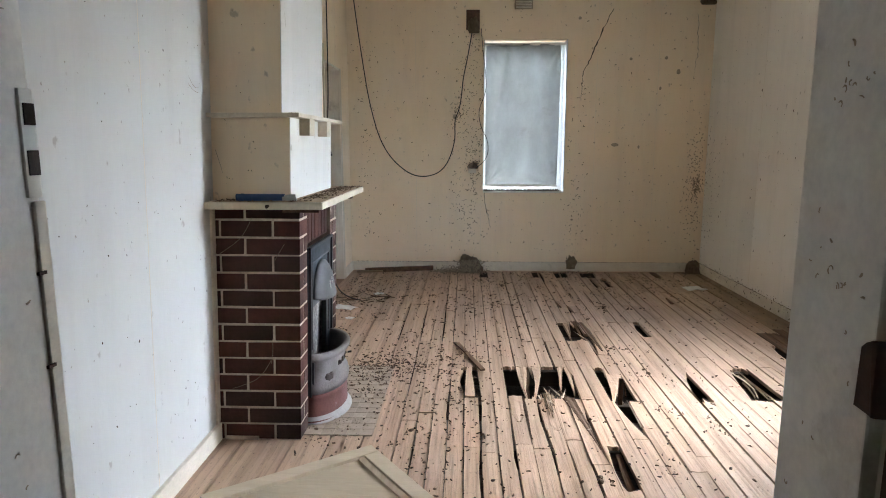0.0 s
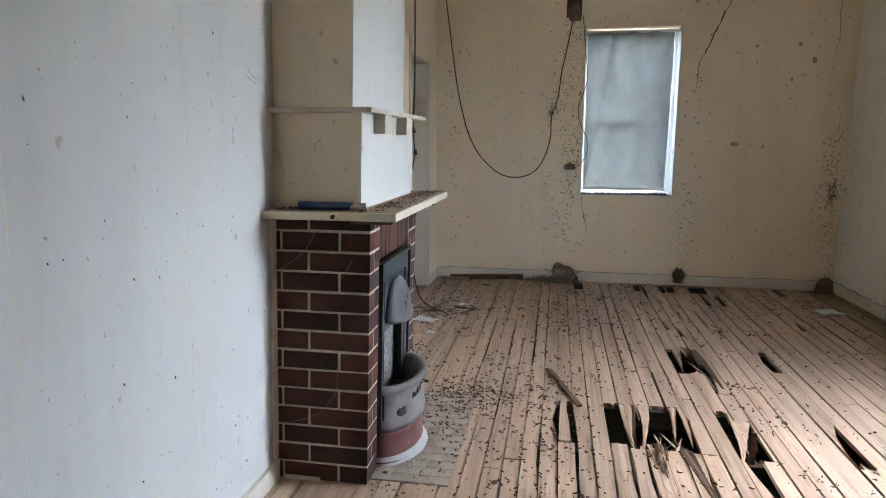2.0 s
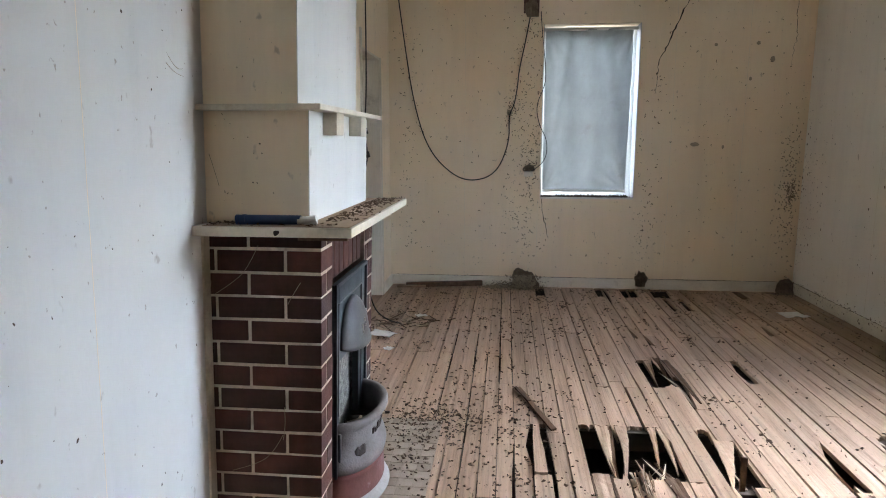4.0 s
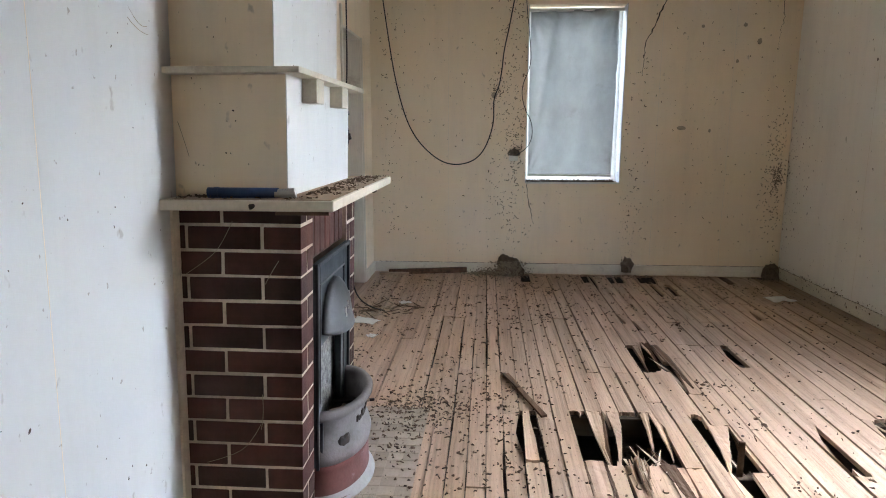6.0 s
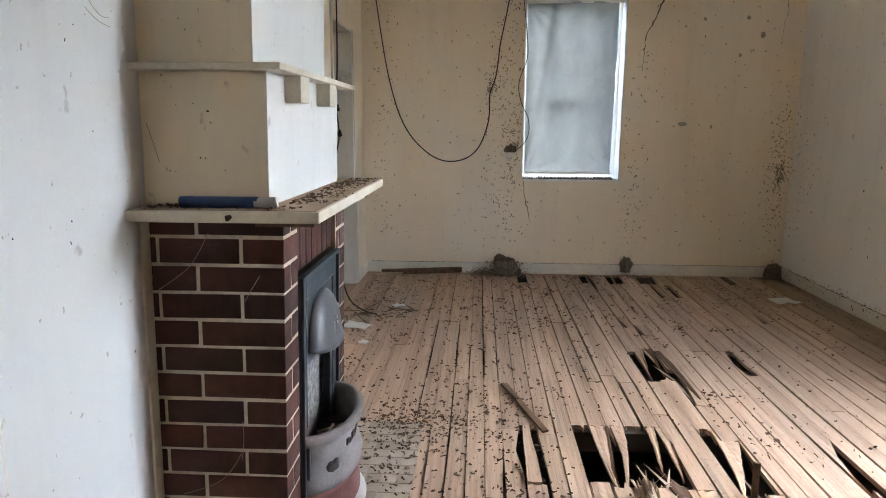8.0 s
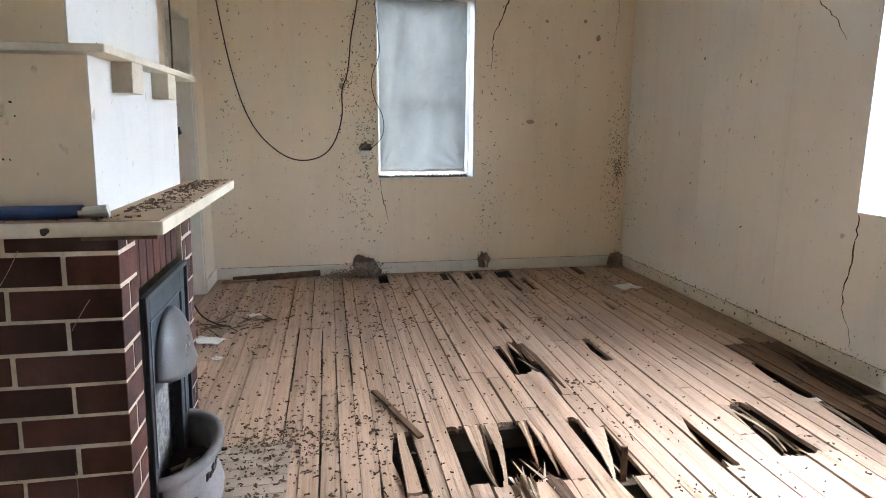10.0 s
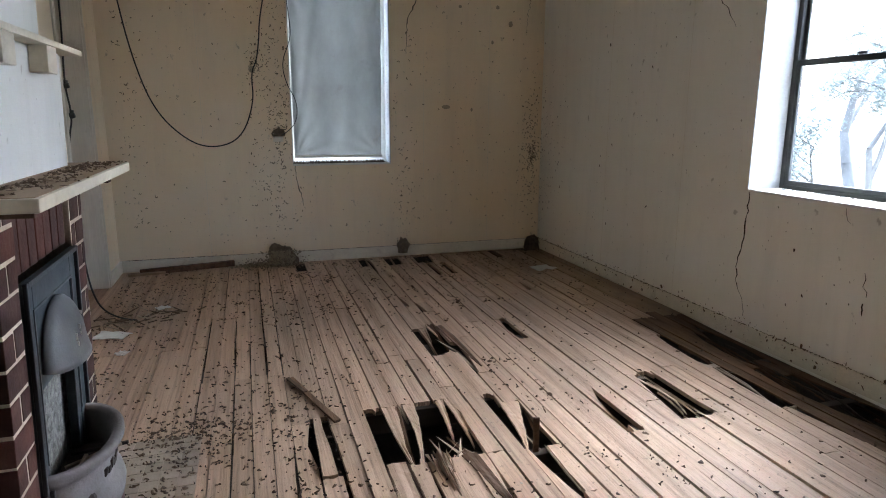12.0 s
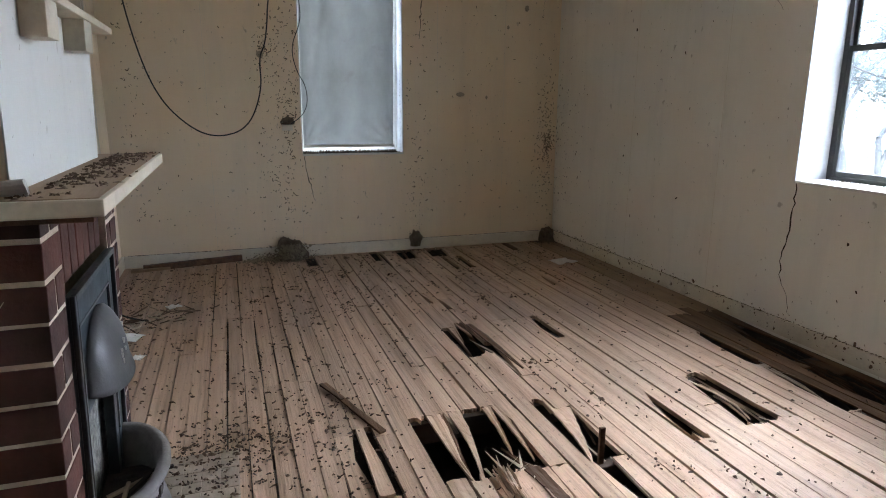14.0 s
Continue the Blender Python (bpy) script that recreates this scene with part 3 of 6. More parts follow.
spots = [(rng.uniform(WB[0] + 0.01, WB[1] - 0.05), Y_BACK + 0.04 + 0.07 * rng.random(), WB[2] + 0.012, 0, 0, 1) for k in range(420)]
stuff("sill_rubbish", "dark dead insects and dirt along the window sill", "dirt", spots, 0.013, 0.034, DARKBIT, 92)
spots = [(WB[1] - t_, Y_BACK + 0.06 + rng.random() * 0.05, WB[2] + 1.35 * rng.random() ** 1.3, -1, 0, 0) for t_ in (0.0045,) for k in range(90)]
stuff("reveal_specks", "dark specks stuck to the white window reveal", "dirt", spots, 0.006, 0.003, DARKBIT, 93)

# ---- fireplace ----
FX, FY0, FY1, COURSE = -0.648, 3.25, 4.10, 0.0862   # front face, near and far ends, height of a course
MANTEL_Z = 1.176
fire = thing("fireplace", "red-painted brick fireplace with pale mortar joints", "fireplace")
core = part("mortar_core", lean(boxes((X_ALCOVE - 0.2, FX - 0.0022, FY0 + 0.003, 3.395, -0.02, MANTEL_Z))), MORTAR, fire, "pale rough mortar")
part("mortar_core", lean(boxes((X_ALCOVE - 0.2, FX - 0.0022, 3.935, FY1 - 0.003, -0.02, MANTEL_Z))), MORTAR, fire)
part("mortar_core", lean(boxes((X_ALCOVE - 0.2, -1.0, 3.395, 3.935, -0.02, MANTEL_Z))), MORTAR, fire)
part("mortar_core", lean(boxes((-1.0, FX - 0.03, 3.395, 3.935, 0.965, MANTEL_Z))), MORTAR, fire)
JOINT = 0.0105
BRICKS, uneven = {}, random.Random(14)


def brick(lx, ly, lz, x, y, z, seed=0):
    """One brick with worn edges; alike bricks share a mesh."""
    key = (round(lx, 3), round(ly, 3), round(lz, 3), seed % 3)
    if key not in BRICKS:
        bm = boxes((-lx / 2, lx / 2, -ly / 2, ly / 2, 0, lz), bevel=0.003)
        for v in bm.verts:
            v.co += noise.noise_vector(v.co * 17 + Vector((seed % 3 * 7.0, lx * 31, 0))) * 0.0018
            v.co.x += LEANING * v.co.z
        BRICKS[key] = data_of("brick", bm, BRICK)
    return piece("brick", BRICKS[key], core, pose(x + LEANING * (z - 0.6), y, z + uneven.gauss(0, 0.0009), 0, uneven.uniform(-0.55, 0.55) if lx > 0.05 else 0.0, 0))


rows_of_brick = 14
left = X_LEFT + 0.004
for r in range(rows_of_brick):
    z0 = r * COURSE + 0.002
    h = min(COURSE - JOINT, MANTEL_Z - z0 - 0.002)
    if h < 0.02:
        continue
    cuts = (0.0, 0.151, FX - left) if r % 2 else (0.0, 0.030, 0.286, FX - left)
    for k, (a, b) in enumerate(zip(cuts, cuts[1:])):
        last = b == cuts[-1]
        lx = b - a - (0 if last else JOINT)
        deep = 0.145 if (last and r % 2 == 0) else (0.068 if last else 0.06)
        deep = 0.143 if last and r % 2 else deep
        if last and r % 2:
            brick(lx, 0.068, h, left + a + lx / 2, FY0 + 0.034, z0, r + k)
            brick(0.11, 0.068, h, FX - 0.055, FY0 + 0.078 + 0.034, z0, r)
        else:
            brick(lx, deep, h, left + a + lx / 2, FY0 + deep / 2, z0, r + k)
    for y0, y1 in (((3.945, 3.99), (4.0, FY1)) if r % 2 else ((3.945, 4.055), (4.065, FY1))):
        brick(0.11, y1 - y0, h, FX - 0.055, (y0 + y1) / 2, z0, r)
for k in range(7):
    w = (3.935 - 3.415) / 7
    brick(0.06, w - 0.008, 0.205, FX - 0.05, 3.415 + (k + 0.5) * w, 0.967, k)
# dark strip painted where the gap beside the grate is in shadow
part("shadow_gap", lean(boxes((FX - 0.09, FX - 0.016, 3.396, 3.412, 0.18, MANTEL_Z))), SOOT_AND_GAP, fire, "dark strip standing in for the shade of a gap")
strip = part("plaster_strip", lean(rough_edges(boxes((X_LEFT - 0.002, X_LEFT + 0.008, FY0 - 0.046, FY0 + 0.004, 0.096, MANTEL_Z - 0.001), bevel=0.002), 0.0025, 14)), SKIRT, fire, "dirty cream plaster strip")
spill = part("mortar_smear", lean(rough_edges(boxes((-1.03, -0.86, FY0 - 0.016, FY0 - 0.001, 0.0, 0.018), bevel=0.006), 0.008, 25)), MORTAR, fire, "crumbled mortar")

breast = thing("chimney_breast", "cream-painted plaster chimney breast above the mantel", "chimney breast", kind="structure")
part("lower_breast", lean(boxes((X_ALCOVE - 0.2, -0.693, FY0 + 0.002, 4.14, MANTEL_Z + 0.034, 1.596), bevel=0.004)), PAINT, breast)
part("upper_breast", lean(boxes((X_ALCOVE - 0.2, -0.731, FY0 + 0.002, 4.075, 1.6165, Z_TOP), bevel=0.004)), PAINT, breast)
# thin front panels carry the window-lit tone; the sides stay cream
part("lower_front", lean(rough_edges(boxes((-0.6935, -0.690, FY0 + 0.001, 4.141, MANTEL_Z + 0.035, 1.595), bevel=0.001), 0.0014, 30)), BREAST_LIT, breast, "front face toned whiter for the window light, chipped at the corner")
part("upper_front", lean(rough_edges(boxes((-0.7315, -0.728, FY0 + 0.001, 4.076, 1.617, Z_TOP), bevel=0.001), 0.0014, 30)), BREAST_LIT, breast, "front face toned whiter for the window light")
mantel = thing("mantel_shelf", "thick cream-painted timber mantel shelf with a chipped edge", "mantel shelf")
part("board", rough_edges(lean(boxes((X_LEFT - 0.02, -0.514, 3.143, 4.30, MANTEL_Z, MANTEL_Z + 0.0335), bevel=0.004)), 0.0012), MANTEL, mantel)
part("worn_top", lean(boxes((X_LEFT + 0.03, -0.524, 3.152, 4.292, MANTEL_Z + 0.034, MANTEL_Z + 0.0355))), WORN, mantel, "bare dusty brown timber top")
part("batten", lean(boxes((-0.72, -0.545, 3.21, 3.235, MANTEL_Z - 0.02, MANTEL_Z - 0.0005), bevel=0.002)), ROTTEN, mantel)
part("batten", lean(boxes((-0.66, -0.56, 4.12, 4.18, MANTEL_Z - 0.03, MANTEL_Z - 0.0005), bevel=0.002)), ROTTEN, mantel)
# dark lump for the shade inside the knot hole
bm = bmesh.new()
bmesh.ops.create_icosphere(bm, subdivisions=3, radius=1.0, matrix=Matrix.LocRotScale((-0.77, 3.1425, MANTEL_Z + 0.015), None, (0.010, 0.003, 0.0095)))
part("knot_hole", lean(rough_edges(bm, 0.0045, 90)), SOOT_AND_GAP, mantel, "dark knot hole")
shelf = thing("chimney_shelf", "narrow cream-painted shelf across the chimney breast", "shelf")
part("board", rough_edges(lean(boxes((X_LEFT - 0.02, -0.634, 3.195, 4.222, 1.5965, 1.616), bevel=0.003)), 0.001), MANTEL, shelf)
for y in (3.415, 3.80):
    part("bracket", lean(boxes((-0.690, -0.638, y, y + 0.10, 1.515, 1.596), bevel=0.003)), MANTEL, shelf)

# ---- fire grate ----
CY = 3.665
grate = thing("fire_grate", "cast-iron fire grate with a domed hood and ash-filled basket", "fire grate")
GX = FX + 0.004
part("surround", lean(boxes((GX - 0.012, GX, 3.402, 3.475, 0.17, 0.955), (GX - 0.012, GX, 3.86, 3.932, 0.17, 0.955), (GX - 0.012, GX, 3.475, 3.86, 0.86, 0.955), bevel=0.003)), BLUEIRON, grate)
part("frame_rim", lean(boxes((GX, GX + 0.012, 3.400, 3.416, 0.16, 0.957), (GX, GX + 0.012, 3.918, 3.934, 0.16, 0.957), (GX, GX + 0.012, 3.416, 3.918, 0.94, 0.957), bevel=0.003)), IRON, grate)
part("hood_plate", lean(boxes((GX - 0.010, GX - 0.004, 3.476, 3.859, 0.62, 0.859))), BLUEIRON, grate)
part("inner_bar", lean(boxes((GX - 0.03, GX - 0.001, 3.815, 3.859, 0.17, 0.62), bevel=0.003)), IRON, grate)
part("fireback", lean(boxes((GX - 0.065, GX - 0.045, 3.42, 3.92, 0.15, 0.86))), FIREBACK, grate, "speckled ash-covered fireback")
part("cheek", lean(boxes((GX - 0.045, GX - 0.013, 3.91, 3.925, 0.15, 0.86))), FIREBACK, grate)
part("cheek", lean(boxes((GX - 0.045, GX - 0.013, 3.405, 3.42, 0.15, 0.86))), FIREBACK, grate)


def hood():
    """A quarter dome whose lip flares outwards at the foot."""
    bm = bmesh.new()
    rings, n, grid = 12, 22, []
    for j in range(rings + 1):
        v = j / rings                       # 0 at the lip, 1 at the crown
        half = 0.168 * math.sqrt(max(1e-4, 1 - v ** 2.2)) + 0.006
        out = 0.066 * (1 - v ** 2.2) ** 0.7 + 0.012 * math.exp(-((v) / 0.10) ** 2) + 0.004
        z = 0.668 + v * 0.187
        row = []
        for i in range(n + 1):
            a = math.pi * i / n
            row.append(bm.verts.new((GX + out * math.sin(a) ** 0.9, CY - half * math.cos(a), z - 0.018 * math.sin(a) * (1 - v))))
        grid.append(row)
    for j in range(rings):
        for i in range(n):
            bm.faces.new((grid[j][i], grid[j][i + 1], grid[j + 1][i + 1], grid[j + 1][i]))
    bmesh.ops.remove_doubles(bm, verts=bm.verts, dist=0.0005)
    ob = part("hood", lean(bm), HOODMAT, grate, "dusty grey enamelled domed hood", True)
    mod = ob.modifiers.new("thickness", "SOLIDIFY")
    mod.thickness = 0.005


hood()
part("plate_bead", lean(boxes((GX - 0.001, GX + 0.003, 3.466, 3.474, 0.40, 0.868), (GX - 0.001, GX + 0.003, 3.861, 3.869, 0.40, 0.868), (GX - 0.001, GX + 0.003, 3.474, 3.861, 0.861, 0.868), bevel=0.001)), HOODMAT, grate, "thin raised grey bead")
# small white blocks on the hood imitate its specular glints
chips = random.Random(61)
for k in range(6):
    y, z = CY + chips.uniform(-0.13, 0.13), chips.uniform(0.69, 0.80)
    v = (z - 0.668) / 0.187
    half = 0.168 * math.sqrt(1 - v ** 2.2)
    if abs(y - CY) < half * 0.9:
        x = GX + 0.066 * (1 - v ** 2.2) ** 0.7 * math.sqrt(1 - ((y - CY) / half) ** 2) ** 0.9 + 0.003
        h = chips.uniform(0.003, 0.009)
        part("glint_spot", lean(rough_edges(boxes((x - 0.004, x + 0.003, y - 0.002, y + 0.002, z - h, z + h), bevel=0.0008), 0.001, 60)), PAPER_GLINT, grate, "white spot standing in for a glint")


def half_bowl(name, profile, material, label=""):
    """A half-round wall swept from a profile of (outward scale, height)."""
    bm = bmesh.new()
    n, grid = 30, []
    for s, z in profile:
        row = []
        for i in range(n + 1):
            a = math.pi * i / n
            row.append(bm.verts.new((GX - 0.01 + 0.165 * s * math.sin(a), CY - 0.258 * (0.93 + 0.07 * s) * math.cos(a) * min(1, 0.4 + 0.6 * s), z)))
        grid.append(row)
    for j in range(len(profile) - 1):
        for i in range(n):
            bm.faces.new((grid[j][i], grid[j][i + 1], grid[j + 1][i + 1], grid[j + 1][i]))
    return part(name, lean(bm), material, grate, label, True)


half_bowl("basket", ((0.80, 0.165), (0.97, 0.168), (1.00, 0.20), (0.95, 0.232), (0.86, 0.25), (0.86, 0.335), (0.97, 0.350), (1.03, 0.365), (1.03, 0.380), (0.98, 0.388), (0.86, 0.386), (0.80, 0.37), (0.78, 0.25), (0.7, 0.24)), BASKET, "ash-grey half-round fire basket")
half_bowl("base", ((0.86, -0.002), (1.05, 0.0), (1.04, 0.02), (0.95, 0.035), (0.93, 0.14), (0.96, 0.166), (0.8, 0.168)), REDCEM, "chipped red cement base")
half_bowl("base_skirt", ((1.04, 0.0), (1.12, 0.001), (1.10, 0.012), (0.98, 0.03), (0.955, 0.045)), CEMENT, "pale cement fillet")
part("ash_bed", lean(rough_edges(boxes((GX - 0.044, GX + 0.10, CY - 0.20, CY + 0.20, 0.17, 0.27), bevel=0.03), 0.03, 12)), SOOT_AND_GAP, grate, "dark ash and soot")
# dark blocks on the basket, as the shade within its vents
for dy, z, hh in ((-0.085, 0.296, 0.011), (-0.06, 0.290, 0.009), (-0.038, 0.300, 0.014), (-0.015, 0.292, 0.009), (0.008, 0.297, 0.012), (0.03, 0.306, 0.010)):
    x = GX - 0.01 + 0.165 * 0.86 * math.sqrt(1 - (dy / 0.25) ** 2)
    part("vent_slot", lean(rough_edges(boxes((x - 0.006, x + 0.0035, CY + dy - 0.014, CY + dy + 0.014, z - hh, z + hh), bevel=0.003), 0.004, 60)), SOOT_AND_GAP, grate)
part("side_bar", lean(boxes((GX + 0.010, GX + 0.022, 3.418, 3.436, 0.19, 0.345), bevel=0.003)), IRON, grate)
for k in range(5):
    bm = boxes((-0.006, 0.006, -0.09, 0.09, -0.005, 0.005), bevel=0.002)
    bm.transform(pose(GX + 0.02 + 0.012 * k, CY - 0.1 + 0.05 * k, 0.285, 8, 0, 25 - 30 * k))
    part("charred_stick", lean(bm), FRESH if k % 2 else SOOT_AND_GAP, grate)

# ---- hearth tiles ----
hearth = thing("hearth", "grey tiled hearth strewn with dust", "hearth", kind="structure")
part("bed", boxes((FX - 0.02, -0.314, 3.302, 4.33, -0.02, 0.0045)), TILE, hearth, "grey dust in the joints")
HT = 0.0665
tile_mesh = data_of("tile", boxes((0, HT - 0.0025, 0, HT - 0.0005, 0, 0.0055), bevel=0.001), TILE)
for i in range(5):
    for j in range(15):
        piece("tile", tile_mesh, hearth, pose(FX + 0.0005 + i * HT, 3.303 + j * (HT + 0.002), 0.0005))

# ---- things on the shelves ----
roll = thing("plastic_roll", "dark blue plastic roll with cloudy film end on the mantel", "roll")
bm = bmesh.new()
bmesh.ops.create_cone(bm, cap_ends=True, segments=18, radius1=0.0175, radius2=0.016, depth=0.225, matrix=pose(-0.80, 3.205, 1.2275, 0, 90, 2))
part("tube", rough_edges(bm, 0.003, 22), BLUE, roll)
bm = bmesh.new()
bmesh.ops.create_cone(bm, cap_ends=True, segments=12, radius1=0.013, radius2=0.017, depth=0.06, matrix=pose(-0.665, 3.208, 1.226, 0, 90, 8))
part("film_end", rough_edges(bm, 0.007, 40), CLEAR, roll, "crumpled cloudy film")
bm = bmesh.new()
bmesh.ops.create_cone(bm, cap_ends=True, segments=18, radius1=0.0183, radius2=0.0183, depth=0.012, matrix=pose(-0.885, 3.202, 1.2280, 0, 90, 2))
part("band", bm, BLUE, roll)
rng = random.Random(11)
spots = []
for k in range(330):
    y = rng.uniform(3.30, 4.27)
    x = rng.triangular(-0.66, -0.51, -0.65)
    spots.append((x + 0.018, y, MANTEL_Z + 0.0357, 0, 0, 1))
for k in range(60):
    spots.append((rng.uniform(-1.02, -0.55), rng.uniform(3.16, 3.24), MANTEL_Z + 0.0357, 0, 0, 1))
for k in range(110):
    spots.append((rng.uniform(-1.0, -0.66), 3.243 - rng.random() ** 2 * 0.02, MANTEL_Z + 0.0357, 0, 0, 1))
stuff("mantel_litter", "brown crumbs and leaf litter lying on the mantel", "litter", spots[::2], 0.0075, 0.005, LEAFBIT, 1)
curl_stuff("mantel_slivers", "brown curled leaf slivers lying on the mantel", "litter", spots[1::2], 0.013, 0.005, LEAFBIT, 3)
stuff("shelf_litter", "brown crumbs lying on the chimney shelf", "litter", [(rng.uniform(-0.71, -0.62) , rng.uniform(3.21, 4.2), 1.6165, 0, 0, 1) for k in range(90)], 0.006, 0.004, LEAFBIT, 2)


# ---- cables ----
def cable(name, label, points, radius=0.006):
    return tagged(new(name, tube(points, radius, name, CABLE)), label, "cable")


YC = Y_BACK - 0.03
cable("hanging_cable", "black cable hanging in a loop down the wall", [(-1.13, YC, Z_TOP - 0.01), (-1.107, YC, 3.063), (-1.025, YC - 0.01, 2.457), (-0.94, YC - 0.02, 1.897), (-0.80, YC - 0.025, 1.43), (-0.55, YC - 0.025, 1.165), (-0.332, YC - 0.02, 1.095),
      (-0.09, YC - 0.015, 1.18), (0.035, YC, 1.50), (0.02, YC, 1.76), (0.075, YC, 1.86), (0.105, YC, 2.05), (0.115, YC, 2.2), (0.17, YC, 2.45), (0.213, YC, 2.70)])
dangling = cable("dangling_wire", "black wire with two insulators hanging beside the alcove doorway", [(-1.150, 6.4, Z_TOP), (-1.152, 6.4, 2.5), (-1.156, 6.4, 2.09), (-1.160, 6.4, 1.89), (-1.180, 6.4, 1.577), (-1.153, 6.4, 1.383), (-1.183, 6.4, 1.255), (-1.200, 6.4, 1.13), (-1.190, 6.38, 0.6), (-1.140, 6.3, 0.14), (-1.0, 6.2, 0.012), (-0.84, 6.12, 0.008)], 0.006)
for z, x in ((1.577, -1.172), (1.383, -1.158)):
    bm = bmesh.new()
    bmesh.ops.create_cone(bm, cap_ends=True, segments=14, radius1=0.022, radius2=0.016, depth=0.03, matrix=pose(x + 0.006, 6.395, z, 0, 80))
    bmesh.ops.create_cone(bm, cap_ends=True, segments=14, radius1=0.013, radius2=0.013, depth=0.05, matrix=pose(x + 0.004, 6.395, z + 0.01))
    part("insulator", bm, CABLE, dangling, "black insulator knob")
cable("window_cable", "thin black cable dangling beside the window", [(0.318, YC, 2.75), (0.324, YC, 2.642), (0.38, YC, 2.2), (0.375, YC - 0.02, 2.05), (0.285, YC, 1.85), (0.33, YC - 0.01, 1.647), (0.40, YC - 0.02, 1.54), (0.412, YC - 0.02, 1.375), (0.35, YC, 1.26), (0.26, YC, 1.21)], 0.004)


def nest(name, label, x, y, z, sx, sy, sz, material=MUD, seed=0, wall_side=True):
    bm = bmesh.new()
    bmesh.ops.create_icosphere(bm, subdivisions=4, radius=1.0)
    for v in bm.verts:
        d = 1 + 0.35 * noise.noise(v.co * 2.2 + Vector((seed * 9.1, 0, 0))) + 0.16 * noise.noise(v.co * 7 + Vector((0, seed * 5.3, 0)))
        v.co = Vector((v.co.x * sx * d, v.co.y * sy * d, max(v.co.z * sz * d, -0.5 * sz)))
    return thing(name, label, "nest", bm=bm, material=material, at=(x, y, z))


nest("mud_nest", "heaped brown nest of mud and straw against the skirting", 0.22, Y_BACK - 0.055, 0.03, 0.125, 0.085, 0.14, seed=1)
nest("mud_nest", "brown nest of mud on top of the skirting", 0.15, Y_BACK - 0.03, 0.13, 0.055, 0.04, 0.075, seed=2)
nest("mud_nest", "small brown mud nest on the skirting", 1.395, Y_BACK - 0.022, 0.085, 0.055, 0.035, 0.10, seed=3)
nest("mud_nest", "dark mud nest in the corner of the room", 2.80, Y_BACK - 0.06, 0.03, 0.085, 0.06, 0.12, seed=4)
nest("mud_nest", "brown mud nest round the wall socket", 0.235, Y_BACK - 0.004, 1.225, 0.055, 0.025, 0.045, seed=5)
nest("mud_nest", "brown mud nest hanging high on the wall", 0.228, Y_BACK - 0.01, 2.76, 0.06, 0.04, 0.11, seed=6)
nest("mud_nest", "brown mud nest high in the room corner", 2.79, Y_BACK - 0.02, 3.02, 0.08, 0.05, 0.06, seed=7)
socket = thing("wall_box", "rusty open wall box high on the wall", "wall box", bm=boxes((0.15, 0.30, Y_BACK - 0.012, Y_BACK + 0.01, 2.74, 2.955), bevel=0.004), material=RUST)
plate = thing("power_socket", "dirty cream power socket beside the window", "socket", bm=boxes((0.185, 0.275, Y_BACK - 0.012, Y_BACK - 0.0, 1.15, 1.235), bevel=0.003), material=SKIRT)
vent = thing("wall_vent", "small painted air vent high on the wall", "vent")
part("frame", boxes((0.685, 0.886, Y_BACK - 0.008, Y_BACK, 2.957, 3.054), bevel=0.002), CHIP, vent)
for k in range(5):
    part("slat", boxes((0.70, 0.872, Y_BACK - 0.013, Y_BACK - 0.007, 2.968 + 0.0165 * k, 2.975 + 0.0165 * k), bevel=0.001), SKIRT, vent)
rng = random.Random(5)
spots = [(0.2 + rng.gauss(-0.04, 0.11), Y_BACK - 0.05 - abs(rng.gauss(0, 0.07)), 0.004 + 0.05 * rng.random() ** 2, rng.gauss(0, 0.3), -0.3, 1) for k in range(420)]
spots += [(0.21 + rng.gauss(0, 0.06), Y_BACK - 0.150 + rng.gauss(0, 0.016), rng.uniform(0.02, 0.15), 0, -1, 0.4) for k in range(700)]
spots += [(0.02 + rng.gauss(-0.05, 0.13), Y_BACK - 0.03 - abs(rng.gauss(0, 0.05)), 0.004 + 0.02 * rng.random(), 0, -0.4, 1) for k in range(420)]
stuff("nest_straw", "pale straw and droppings spilling from the nest onto the floor", "straw", spots, 0.012, 0.006, STRAW, 6)
curl_stuff("nest_slivers", "dark straw and leaf slivers heaped round the nest", "straw", [(0.16 + rng.gauss(-0.03, 0.13), Y_BACK - 0.04 - abs(rng.gauss(0, 0.08)), 0.006 + 0.07 * rng.random() ** 2, rng.gauss(0, 0.4), -0.5, 1) for k in range(600)] + [(0.21 + rng.gauss(0, 0.06), Y_BACK - 0.155 + rng.gauss(0, 0.012), rng.uniform(0.02, 0.17), rng.gauss(0, 0.4), -1, 0.4) for k in range(330)], 0.014, 0.006, MUD, 8)
stuff("nest_dirt", "dark dirt fallen under the nests", "dirt", [(x + rng.gauss(0, 0.12), Y_BACK - 0.03 - abs(rng.gauss(0, 0.08)), 0.004, 0, 0, 1) for x in (0.2, 0.15, 1.39, 2.78, 2.75) for k in range(130)], 0.009, 0.006, DARKBIT, 7)


